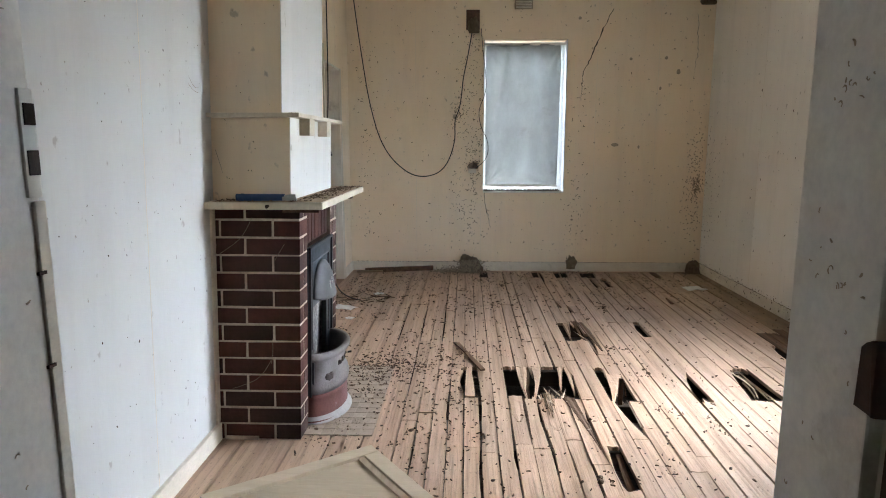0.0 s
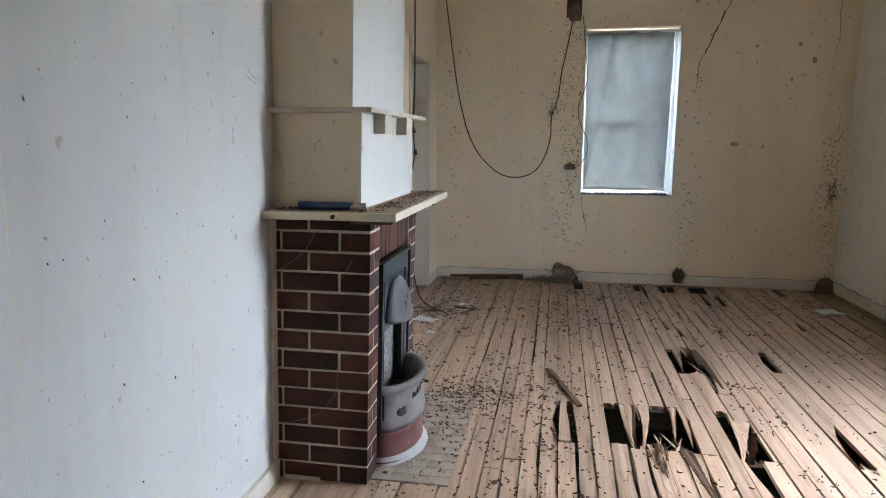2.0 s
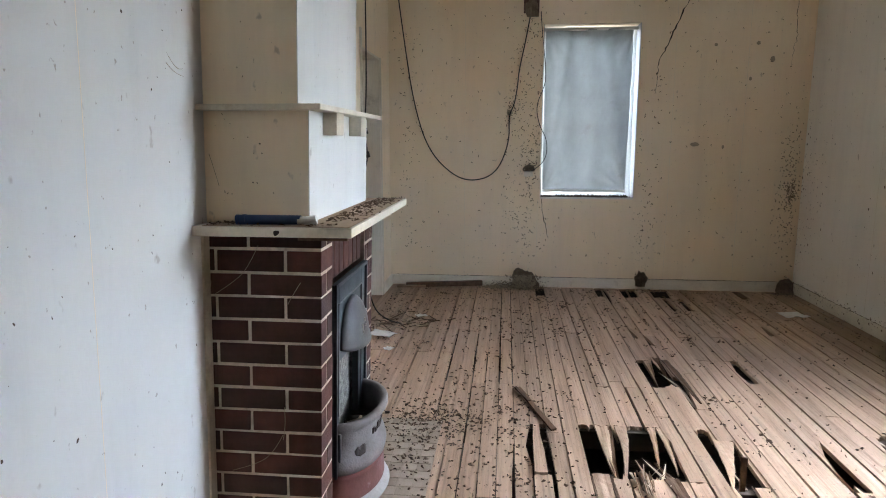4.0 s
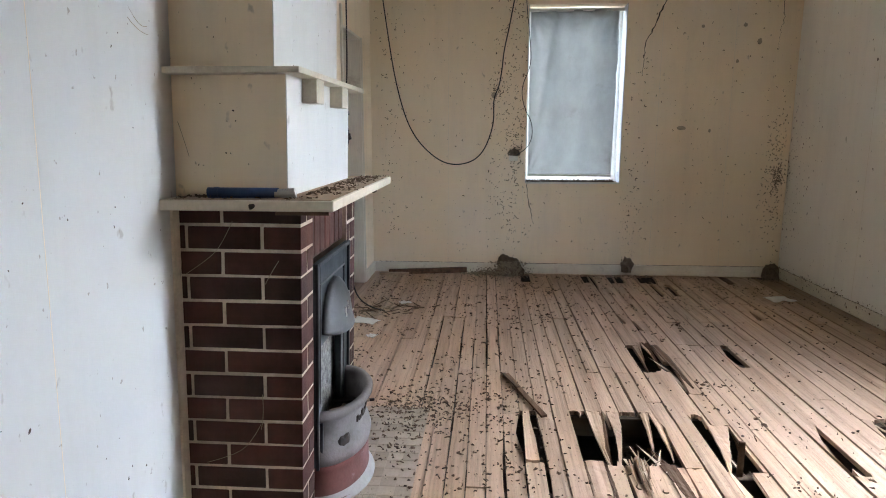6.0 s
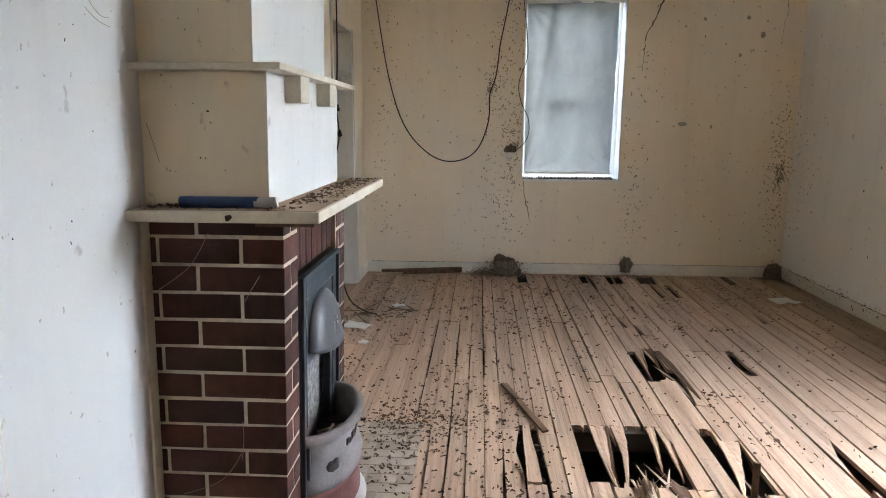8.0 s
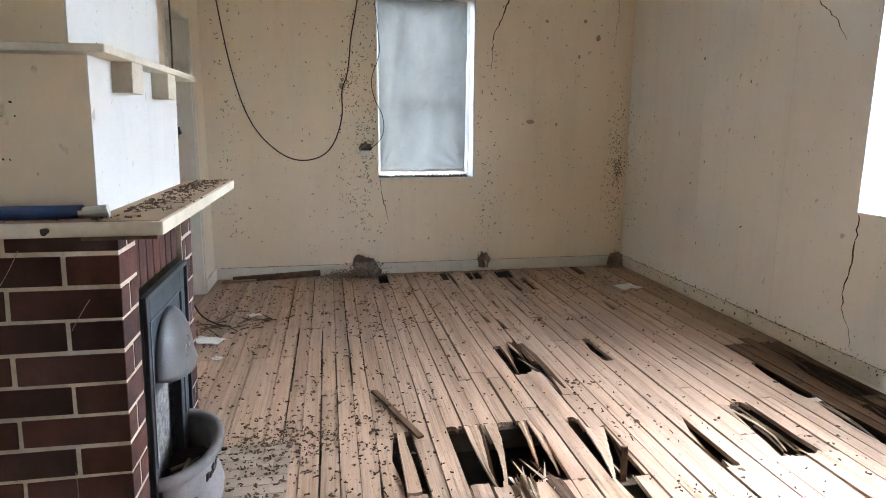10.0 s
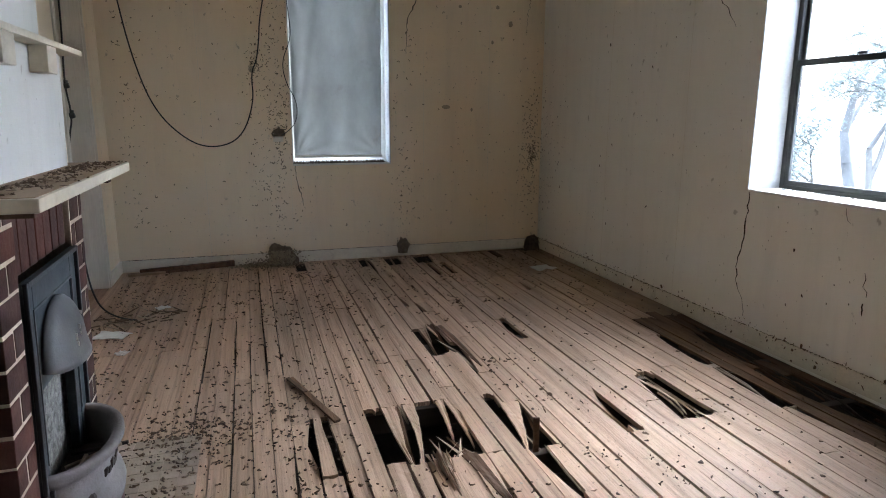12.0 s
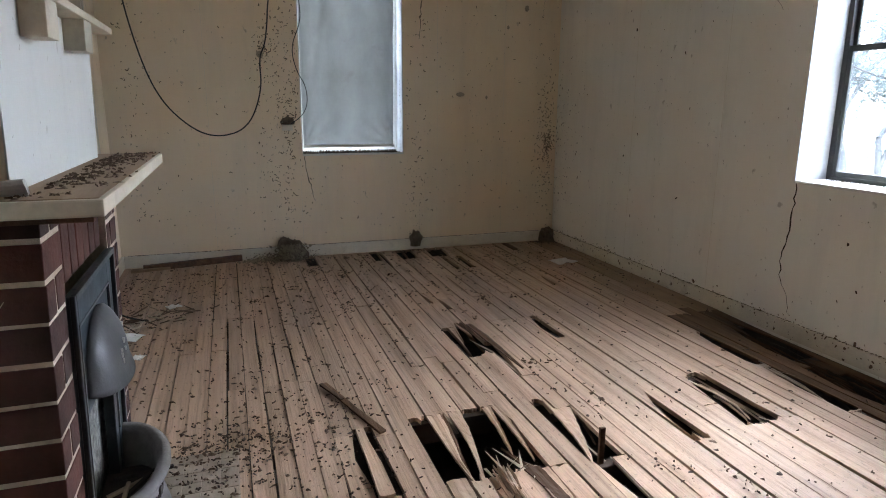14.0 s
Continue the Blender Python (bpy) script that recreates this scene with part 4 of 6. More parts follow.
# ---- cracks, chips and flecks on the walls ----
def crack(name, label, keys, plane, width, seed):
    """A jagged dark ribbon, painting a crack's inner shade along a few key points of a wall; plane: 'back' or 'right'.
    """
    r = random.Random(seed)
    line = []
    for (a, za), (b, zb) in zip(keys, keys[1:]):
        n = max(2, int(math.hypot(b - a, zb - za) / 0.03))
        line += [(a + (b - a) * k / n + r.gauss(0, 0.006), za + (zb - za) * k / n + r.gauss(0, 0.004)) for k in range(n)]
    line.append(keys[-1])
    verts, faces = [], []
    for k, (a, z) in enumerate(line):
        w = width * r.uniform(0.3, 1.0) * (0.25 + 0.75 * math.sin(math.pi * min(1, 0.15 + k / len(line))))
        for s in (-w, w):
            for d in (0.0015, -0.002):
                verts.append((a + s, Y_BACK - d, z) if plane == "back" else (X_RIGHT - d, a + s, z))
    for k in range(len(line) - 1):
        i = 4 * k
        faces += [(i, i + 2, i + 6, i + 4), (i, i + 4, i + 5, i + 1), (i + 2, i + 3, i + 7, i + 6)]
    ob = new(name, raw(name, verts, faces, CRACK))
    return tagged(ob, label, "crack", kind="structure")


crack("crack_window_head", "thin jagged crack in the plaster above the window", [(1.77, 2.95), (1.62, 2.632), (1.553, 2.456), (1.459, 2.278), (1.451, 1.965)], "back", 0.009, 1)
crack("crack_window_foot", "thin jagged crack in the plaster under the window", [(0.36, 0.93), (0.372, 0.871), (0.405, 0.70), (0.45, 0.516)], "back", 0.006, 2)
crack("crack_side_wall", "long jagged crack in the plaster under the side window", [(4.70, 0.94), (4.688, 0.818), (4.708, 0.726), (4.716, 0.58), (4.749, 0.463), (4.737, 0.373), (4.672, 0.26), (4.648, 0.155)], "right", 0.006, 3)
crack("crack_side_high", "short branching crack high on the side wall", [(5.22, 2.3), (5.174, 2.171), (5.05, 2.08), (4.946, 1.936)], "right", 0.005, 4)
crack("crack_side_low", "short thin crack low on the side wall", [(3.873, 0.63), (3.868, 0.55), (3.851, 0.50)], "right", 0.0025, 6)
crack("crack_under_sill", "short thin crack under the window sill", [(4.03, 0.93), (4.02, 0.88), (3.99, 0.855)], "right", 0.003, 7)
crack("gouge_side_wall", "dark upright gouge in the side wall plaster", [(3.862, 0.455), (3.858, 0.43), (3.86, 0.40)], "right", 0.007, 8)
crack("crack_corner", "thin crack near the corner of the wall", [(2.70, 2.9), (2.72, 2.5), (2.69, 2.2)], "back", 0.003, 5)
for k, (x, z, w, h) in enumerate(((1.85, 1.475, 0.045, 0.022), (2.12, 1.45, 0.012, 0.02), (1.99, 2.42, 0.018, 0.016), (2.33, 2.10, 0.014, 0.02), (2.52, 2.28, 0.025, 0.03), (2.38, 2.43, 0.02, 0.02), (0.03, 1.79, 0.03, 0.03), (1.41, 2.86, 0.02, 0.02))):
    bm = bmesh.new()
    bmesh.ops.create_cone(bm, cap_ends=True, segments=14, radius1=1.0, radius2=0.8, depth=0.004, matrix=pose(0, 0, 0, 90))
    for v in bm.verts:
        v.co.x, v.co.z = v.co.x * w * (1 + 0.4 * noise.noise(v.co * 3 + Vector((k, 0, 0)))), v.co.z * h * (1 + 0.4 * noise.noise(v.co * 3 + Vector((0, k, 5))))
    thing("plaster_chip", "grey patch where the wall paint has chipped", "plaster chip", group="chips in the back wall", kind="structure", bm=bm, material=CHIP, at=(x, Y_BACK - 0.0005, z))
rng = random.Random(21)
flecks = []
for k in range(190):
    flecks.append((rng.uniform(X_ALCOVE, X_RIGHT), rng.uniform(0.12, 3.2)))
for k in range(230):
    flecks.append((rng.gauss(0.17, 0.10), rng.uniform(0.12, 2.8)))
for k in range(150):
    flecks.append((rng.gauss(0.33, 0.04), rng.uniform(1.0, 2.7)))
for k in range(70):
    flecks.append((X_RIGHT - abs(rng.gauss(0, 0.17)), rng.gauss(1.05, 0.5)))
for k in range(70):
    flecks.append((rng.gauss(1.39, 0.05), rng.uniform(0.15, 0.8)))
keepers = [(x, Y_BACK - 0.0005, z, 0, -1, 0) for x, z in flecks if X_ALCOVE + 0.05 < x < X_RIGHT - 0.01 and z > 0.11 and not (WB[0] - 0.01 < x < WB[1] + 0.01 and WB[2] - 0.01 < z < WB[3] + 0.01)]
stuff("wall_flecks_back", "small dark droppings stuck to the wall", "droppings", keepers, 0.0062, 0.004, MUD, 22, True)
smears = [(rng.gauss(0.19, 0.10), rng.uniform(0.3, 2.75)) for k in range(230)] + [(rng.gauss(0.25, 0.05), rng.gauss(1.3, 0.25)) for k in range(90)]
smears += [(rng.uniform(X_ALCOVE + 0.1, X_RIGHT - 0.05), rng.uniform(0.2, 3.1)) for k in range(230)] + [(rng.gauss(2.77, 0.07), rng.gauss(1.0, 0.38)) for k in range(210)] + [(rng.gauss(0.05, 0.05), rng.gauss(1.83, 0.09)) for k in range(60)]
smears += [(rng.gauss(1.45, 0.07), rng.uniform(0.3, 2.2)) for k in range(70)] + [(rng.gauss(-0.98, 0.09), rng.uniform(0.4, 2.6)) for k in range(80)]
curl_stuff("wall_smears", "brown smears and droppings dried onto the plaster", "droppings", [(x, Y_BACK - 0.0006, z, 0, -1, 0) for x, z in smears if X_ALCOVE + 0.05 < x < X_RIGHT - 0.02 and z > 0.13 and not (WB[0] - 0.03 < x < WB[1] + 0.03 and WB[2] - 0.03 < z < WB[3] + 0.03)], 0.0165, 0.003, MUD, 29)
side = [(X_RIGHT - 0.0005, Y_BACK - abs(rng.gauss(0, 0.22)), rng.gauss(1.0, 0.45), -1, 0, 0) for k in range(170)]
side += [(X_RIGHT - 0.0005, rng.uniform(1.2, 7.6), rng.uniform(0.11, 3.0), -1, 0, 0) for k in range(150)]
side += [(X_RIGHT - SKIRT_D * 0.4, rng.uniform(3.0, 7.6), SKIRT_Z, -1, 0, 1) for k in range(90)]
stuff("wall_flecks_side", "small dark droppings stuck to the wall and skirting", "droppings", [s for s in side if s[2] > 0.1 and not (WR[0] < s[1] < WR[1] and WR[2] < s[2])], 0.0085, 0.004, DARKBIT, 23, True)
stuff("skirting_flecks", "dark dirt lying along the skirting top", "dirt", [(rng.uniform(X_ALCOVE, X_RIGHT), Y_BACK - rng.uniform(0.0, 0.018), SKIRT_Z, 0, 0, 1) for k in range(300)], 0.008, 0.004, DARKBIT, 24)
near = [(X_LEFT + LEANING * (z - 0.6) + 0.0003, y, z, 1, 0, 0) for y, z in ((rng.uniform(1.6, 3.2), rng.uniform(0.2, 2.3)) for k in range(95))]
stuff("wall_flecks_left", "small dark flecks on the white wall", "droppings", near, 0.0052, 0.003, DARKBIT, 25, True)
stuff("breast_flecks", "small dark flecks on the chimney breast", "droppings", [(rng.uniform(-1.0, -0.74), FY0 + 0.0015, rng.uniform(1.25, 2.3), 0, -1, 0) for k in range(26)] , 0.004, 0.003, DARKBIT, 26)

sill = [(rng.uniform(WB[0] + 0.02, WB[1] - 0.02), Y_BACK + rng.uniform(0.01, 0.19), WB[2] + 0.0125, 0, 0, 1) for k in range(520)]
sill += [(X_RIGHT + rng.uniform(0.12, 0.232), rng.uniform(WR[0] + 0.02, WR[1] - 0.02), WR[2] + 0.0125, 0, 0, 1) for k in range(110)]
stuff("sill_dirt", "dark crumbs and dead insects lying on the window sills", "dirt", sill, 0.009, 0.007, DARKBIT, 27)
stain = [(2.80 + rng.gauss(0, 0.035), Y_BACK - 0.0005, 1.0 + rng.gauss(0, 0.07), 0, -1, 0) for k in range(130)]
curl_stuff("corner_stain", "dense brown droppings stuck to the wall by the corner", "droppings", stain, 0.016, 0.004, MUD, 28)


def cobweb(points):
    return tagged(new("cobweb", tube(points, 0.0009, "cobweb", STRAW)), "thin dusty cobweb strand clinging to the fireplace", "cobweb", group="cobwebs by the fireplace")


YB0 = FY0 - 0.004
for pts in ([(-1.03, YB0, 0.95), (-0.95, YB0 - 0.01, 1.0), (-0.90, YB0, 1.05), (-0.86, YB0, 1.13)], [(-0.80, YB0, 0.42), (-0.83, YB0 - 0.012, 0.36), (-0.90, YB0, 0.30), (-1.0, YB0, 0.27)], [(-0.80, YB0, 0.40), (-0.78, YB0 - 0.012, 0.47), (-0.79, YB0, 0.53)],
            [(-0.76, YB0, 0.92), (-0.73, YB0 - 0.008, 0.97), (-0.71, YB0, 1.0)], [(-1.035, 3.18, 1.75), (-1.03, 3.12, 1.71), (-1.03, 3.05, 1.73), (-1.03, 3.0, 1.79)], [(-1.033, 3.16, 1.70), (-1.03, 3.08, 1.69), (-1.03, 3.02, 1.73)],
            [(-1.04, YB0, 1.0), (-1.05, YB0 - 0.01, 0.9), (-1.06, YB0, 0.82)], [(-1.02, YB0, 1.45), (-1.0, YB0 - 0.01, 1.40), (-0.99, YB0, 1.34)]):
    cobweb(pts)

# sheet joints in the wall lining
for k, x in enumerate((-0.42, 0.33, 1.62, 2.30)):
    thing("wall_joint", "thin upright joint in the wall lining", "wall joint", group="joints in the back wall", kind="structure", bm=boxes((x - 0.0012, x + 0.0012, Y_BACK - 0.0008, Y_BACK + 0.001, SKIRT_Z, 0.92 if 0.3 < x < 1.3 else Z_TOP)), material=SKIRT)
for k, y in enumerate((6.35, 5.35, 2.6)):
    thing("wall_joint", "thin upright joint in the wall lining", "wall joint", group="joints in the side walls", kind="structure", bm=boxes((X_RIGHT - 0.0008, X_RIGHT + 0.001, y - 0.0012, y + 0.0012, SKIRT_Z, Z_TOP)), material=SKIRT)
for y in (1.95, 2.62):
    thing("wall_joint", "thin upright joint in the wall lining", "wall joint", group="joints in the side walls", kind="structure", bm=lean(boxes((X_LEFT - 0.001, X_LEFT + 0.0006, y - 0.0008, y + 0.0008, 0.095, Z_TOP))), material=PAINT)

# ---- loose things on the floor ----
stick = thing("broken_stick", "dark brown splintered stick lying on the floorboards", "stick", bm=None)
bm = rough_edges(boxes((-0.014, 0.014, -0.28, 0.0, 0.0, 0.016), (-0.011, 0.017, -0.004, 0.28, 0.001, 0.013), bevel=0.003), 0.008, 16)
bm.transform(pose(0.187, 4.535, 0.004, 1.2, 0, 18.8))
part("shaft", bm, ROTTEN, stick)
bm = rough_edges(boxes((-0.01, 0.01, -0.1, 0.1, 0.0, 0.012), bevel=0.002), 0.006, 20)
bm.transform(pose(0.125, 4.70, 0.012, 3, 0, 22))
part("split_end", bm, ROTTEN, stick)
slat = thing("loose_timber", "broken brown timber strip lying along the skirting", "timber", bm=None)
bm = rough_edges(boxes((-0.40, 0.40, -0.03, 0.03, 0, 0.05), bevel=0.003), 0.006, 9)
bm.transform(pose(-0.62, 7.56, 0.004, 0, -1.5, 5))
part("strip", bm, ROTTEN, slat)
bm = rough_edges(boxes((-0.18, 0.12, -0.03, 0.03, 0, 0.02), bevel=0.003), 0.006, 9)
bm.transform(pose(-0.93, 7.50, 0.004, 0, 0, 12))
part("offcut", bm, WORN, slat)


def sheet_of_paper(x, y, turn, w, h, name, label):
    bm = bmesh.new()
    bmesh.ops.create_grid(bm, x_segments=8, y_segments=6, size=0.5)
    for v in bm.verts:
        e = 1 + 0.14 * noise.noise(v.co * 6 + Vector((x, y, 0)))
        v.co = Vector((v.co.x * w * e, v.co.y * h * e, 0.022 + 0.012 * noise.noise(v.co * 3 + Vector((y, x, 2)))))
    ob = thing(name, label, "paper", bm=bm, material=PAPER_GLINT, at=(x, y, 0.0))
    ob.rotation_euler = (0, 0, radians(turn))
    mod = ob.modifiers.new("thickness", "SOLIDIFY")
    mod.thickness = 0.004


sheet_of_paper(-0.94, 5.80, -18, 0.20, 0.13, "torn_paper", "torn white card lying on the floorboards")
sheet_of_paper(2.50, 6.70, 10, 0.20, 0.16, "torn_paper", "torn pale paper lying on the floorboards")
sheet_of_paper(-0.70, 6.35, 30, 0.09, 0.07, "torn_paper", "scrap of pale paper on the floorboards")
sheet_of_paper(-0.82, 5.45, 60, 0.06, 0.06, "torn_paper", "scrap of pale paper on the floorboards")

panel = thing("timber_panel", "pale unpainted timber panel with a raised border, lying on the floor", "panel")
T = pose(-0.295, 3.145, 0.0, 0, 0, -54)       # corner of the panel; x runs towards the door, y to the chimney side
def on_panel(bm):
    bm.transform(T)
    return bm
part("sheet", on_panel(boxes((0.0, 0.62, -0.80, 0.0, 0.004, 0.016), bevel=0.002)), RAWPINE, panel)
part("border", on_panel(boxes((0.0, 0.075, -0.80, 0.0, 0.0165, 0.034), bevel=0.003)), RAWPINE, panel)
part("border", on_panel(boxes((0.076, 0.62, -0.075, 0.0, 0.0165, 0.034), bevel=0.003)), RAWPINE, panel)
part("border", on_panel(boxes((0.076, 0.60, -0.11, -0.078, 0.0165, 0.026), bevel=0.002)), FRESH, panel)

rng = random.Random(31)


def in_hole(x, y):
    return (0.40 < x < 1.2 and 3.8 < y < 4.38) or (1.5 < x < 1.63 and 3.79 < y < 4.3) or (1.82 < x < 2.05 and 3.83 < y < 4.38) or (0.92 < x < 1.2 and 4.9 < y < 5.5) or (2.37 < x < 2.49 and 3.4 < y < 4.9) or (x > 2.6 and 3.3 < y < 4.9) or (1.0 < x < 1.12 and 3.3 < y < 3.8)


bits = [(rng.uniform(-1.1, 2.8), rng.uniform(1.2, 7.55)) for k in range(2000)]
for k in range(110):
    cx, cy, cs = rng.uniform(-1.0, 2.6), 7.5 - 4.8 * rng.random() ** 1.2, rng.uniform(0.02, 0.08)
    bits += [(rng.gauss(cx, cs), rng.gauss(cy, cs * 1.8)) for j in range(rng.randint(8, 26))]
rng.shuffle(bits)
bits += [(rng.gauss(-0.15, 0.30), rng.uniform(2.6, 5.2)) for k in range(700)]
bits += [(rng.gauss(-0.30, 0.16), rng.gauss(4.36, 0.10)) for k in range(480)]
bits += [(rng.gauss(-0.40, 0.10), rng.gauss(4.1, 0.2)) for k in range(180)]
bits += [(rng.gauss(0.12, 0.10), rng.uniform(3.3, 4.7)) for k in range(260)]
bits += [(-1.1 + abs(rng.gauss(0, 0.35)), rng.uniform(4.4, 7.2)) for k in range(700)]
bits += [(X_RIGHT - abs(rng.gauss(0, 0.25)), rng.uniform(3, 7.5)) for k in range(260)]
bits += [(rng.uniform(-1.1, 2.6), 7.55 - abs(rng.gauss(0, 0.9))) for k in range(1300)]
bits += [(rng.gauss(-0.46, 0.10), rng.uniform(3.75, 4.42)) for k in range(170)]
rng.shuffle(bits)
bits = [(x, y, 0.0065 if x < -0.31 and 3.3 < y < 4.33 else 0.002, rng.gauss(0, 0.2), rng.gauss(0, 0.2), 1) for x, y in bits if -1.15 < x < X_RIGHT - 0.03 and not in_hole(x, y) and not (x < -0.66 and y < 4.12)]
stuff("floor_litter", "dark droppings and crumbs scattered over the floorboards", "litter", bits[:1700], 0.0095, 0.008, DARKBIT, 32)
stuff("leaf_litter", "dry brown leaf fragments scattered over the floorboards", "litter", bits[3900:4900], 0.0085, 0.007, LEAFBIT, 33)
curl_stuff("curled_leaf_litter", "thin dark curled leaf slivers scattered over the floorboards", "litter", bits[1700:2350], 0.0155, 0.007, DARKBIT, 35)
stuff("leaf_clumps", "crumpled brown leaf clumps lying on the floorboards", "litter", bits[3150:3900], 0.0135, 0.013, LEAFBIT, 38)
curl_stuff("brown_leaf_litter", "brown curled leaf slivers scattered over the floorboards", "litter", bits[2350:3150], 0.019, 0.007, LEAFBIT, 36)
seams = []
for k in range(520):
    i = rng.choice((-10, -9, -8, -7, -6, -5, -5, -4, -4, -3, -2, -1, 0, 2, 6, 9))
    seams.append((0.412 + 0.0855 * i + rng.gauss(0, 0.008), min(7.4, rng.choice((2.7, 3.1, 3.6, 4.1, 4.5, 5.3, 6.0, 6.6)) + rng.gauss(0, 0.22))))
seams = [(x, y, 0.004, rng.gauss(0, 0.2), rng.gauss(0, 0.2), 1) for x, y in seams if not in_hole(x, y) and not (x < -0.31 and y < 4.35) and y > 1.3]
curl_stuff("seam_litter", "dark leaf slivers caught along the joints of the floorboards", "litter", seams, 0.013, 0.007, DARKBIT, 37)
pale = [(rng.uniform(-1.05, 2.6), rng.uniform(2.2, 7.4)) for k in range(120)] + [(-0.9 + rng.gauss(0, 0.2), rng.gauss(6.0, 0.5)) for k in range(70)] + [(rng.gauss(-0.52, 0.10), rng.gauss(3.42, 0.08)) for k in range(180)]
stuff("plaster_crumbs", "pale plaster crumbs scattered over the floorboards", "crumbs", [(x, y, 0.008, 0, 0, 1) for x, y in pale if -1.1 < x and not in_hole(x, y)], 0.007, 0.006, CHIP, 34)
for k, (x, y, n, l) in enumerate(((-0.90, 6.05, 30, 0.09), (-0.75, 6.3, 22, 0.08))):
    heap = thing("twig_heap", "small heap of dry twigs and rubbish on the floor", "twigs")
    for j in range(n):
        bm = boxes((-0.003, 0.003, -l * rng.uniform(0.3, 1), l * rng.uniform(0.3, 1), -0.003, 0.003))
        bm.transform(pose(x + rng.gauss(0, 0.13), y + rng.gauss(0, 0.10), 0.008 + 0.012 * rng.random(), rng.gauss(0, 4), 0, rng.uniform(0, 180)))
        part("twig", bm, LEAFBIT if j % 3 else FRESH, heap)

# ---- outdoors ----
thing("ground", "dry grass ground outside, reaching the horizon", "ground", kind="structure", bm=boxes((-900, -3.3, -900, 900, -0.75, -0.55), (X_RIGHT + WALL + 0.01, 900, -900, 900, -0.75, -0.55), (-3.3, X_RIGHT + WALL + 0.01, 8.35, 900, -0.75, -0.55), (-3.3, X_RIGHT + WALL + 0.01, -900, -2.06, -0.75, -0.55)), material=GRASS)


def limb(bm, a, b, ra, rb, n=7):
    axis = (b - a).normalized()
    u = axis.orthogonal().normalized()
    w = axis.cross(u)
    rings = [[bm.verts.new(p + (u * math.cos(6.2832 * k / n) + w * math.sin(6.2832 * k / n)) * r) for k in range(n)] for p, r in ((a, ra), (b, rb))]
    for k in range(n):
        bm.faces.new((rings[0][k], rings[0][(k + 1) % n], rings[1][(k + 1) % n], rings[1][k]))


def tree(x, y, base, height, seed, spread=1.0, leaves=1600, size=1.0):
    r = random.Random(seed)
    root = thing("gum_tree", "pale-barked gum tree with sparse grey-green leaves", "tree", group="trees outside the window", at=(x, y, base))
    bm, tips = bmesh.new(), []

    def grow(p, way, length, radius, depth):
        steps = 4
        for k in range(steps):
            way = (way + Vector((r.gauss(0, 0.13), r.gauss(0, 0.13), r.gauss(0.03, 0.08)))).normalized()
            q = p + way * length / steps
            limb(bm, p, q, radius * (1 - 0.12 * k), radius * (1 - 0.12 * (k + 1)))
            p = q
            if depth < 4 and k >= 1:
                side = (way + Vector((r.gauss(0, 0.8), r.gauss(0, 0.8), r.gauss(0.1, 0.45))) * spread).normalized()
                grow(p, side, length * r.uniform(0.5, 0.75), radius * 0.5, depth + 1)
            if depth >= 2:
                tips.append(p)
        tips.append(p)

    grow(Vector((0, 0, -0.2)), Vector((0.05, 0.1, 1)), height * 0.5, height * 0.022, 0)
    part("trunk", bm, BARK, root, smooth=True)
    verts, faces = [], []
    for k in range(leaves):
        c = r.choice(tips) + size * Vector((r.gauss(0, 0.2), r.gauss(0, 0.2), r.gauss(0, 0.18)))
        a = Vector((r.gauss(0, 1), r.gauss(0, 1), r.gauss(-0.7, 0.6))).normalized()
        b = a.orthogonal().normalized()
        l, w, i = size * r.uniform(0.05, 0.11), size * r.uniform(0.012, 0.024), len(verts)
        verts += [c - a * l, c + b * w + a * 0.1 * l, c + a * l, c - b * w]
        faces.append((i, i + 1, i + 2, i + 3))
    crown = new("crown", raw("crown", verts, faces, LEAF))
    crown.parent = root


tree(8.2, 7.85, -0.55, 3.5, 12, 1.2, 12000, 0.6)
tree(15.6, 14.6, -0.55, 7.4, 8, 1.2, 16000, 1.0)
tree(13.0, 10.2, -0.55, 4.6, 21, 1.5, 9000, 0.8)
tree(19.0, 21.0, -0.55, 6.0, 5, 1.4, 8000, 1.0)

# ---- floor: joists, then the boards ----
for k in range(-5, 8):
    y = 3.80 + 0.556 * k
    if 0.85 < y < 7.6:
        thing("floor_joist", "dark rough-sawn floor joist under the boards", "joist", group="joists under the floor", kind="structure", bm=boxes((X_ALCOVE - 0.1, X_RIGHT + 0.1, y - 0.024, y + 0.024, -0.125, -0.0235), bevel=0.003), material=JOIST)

floor = thing("floor", "weathered bare timber floorboards, rotted through in many places", "floor", kind="structure", bm=boxes((X_ALCOVE - 0.05, X_RIGHT + 0.05, Y_FRONT - 0.252, 1.02, -0.03, -0.0005)), material=PLANK)
PITCH, ORIGIN, THICK = 0.0855, 0.412, 0.0225
cuts, extras = {}, []


def cut(i, a, b):
    cuts.setdefault(i, []).append((a, b))


def remnant(i, profile, material=PLANK):
    """What is left of board i beside a hole: rows of (y, left share, right share[, height])."""
    extras.append((i, profile, material))


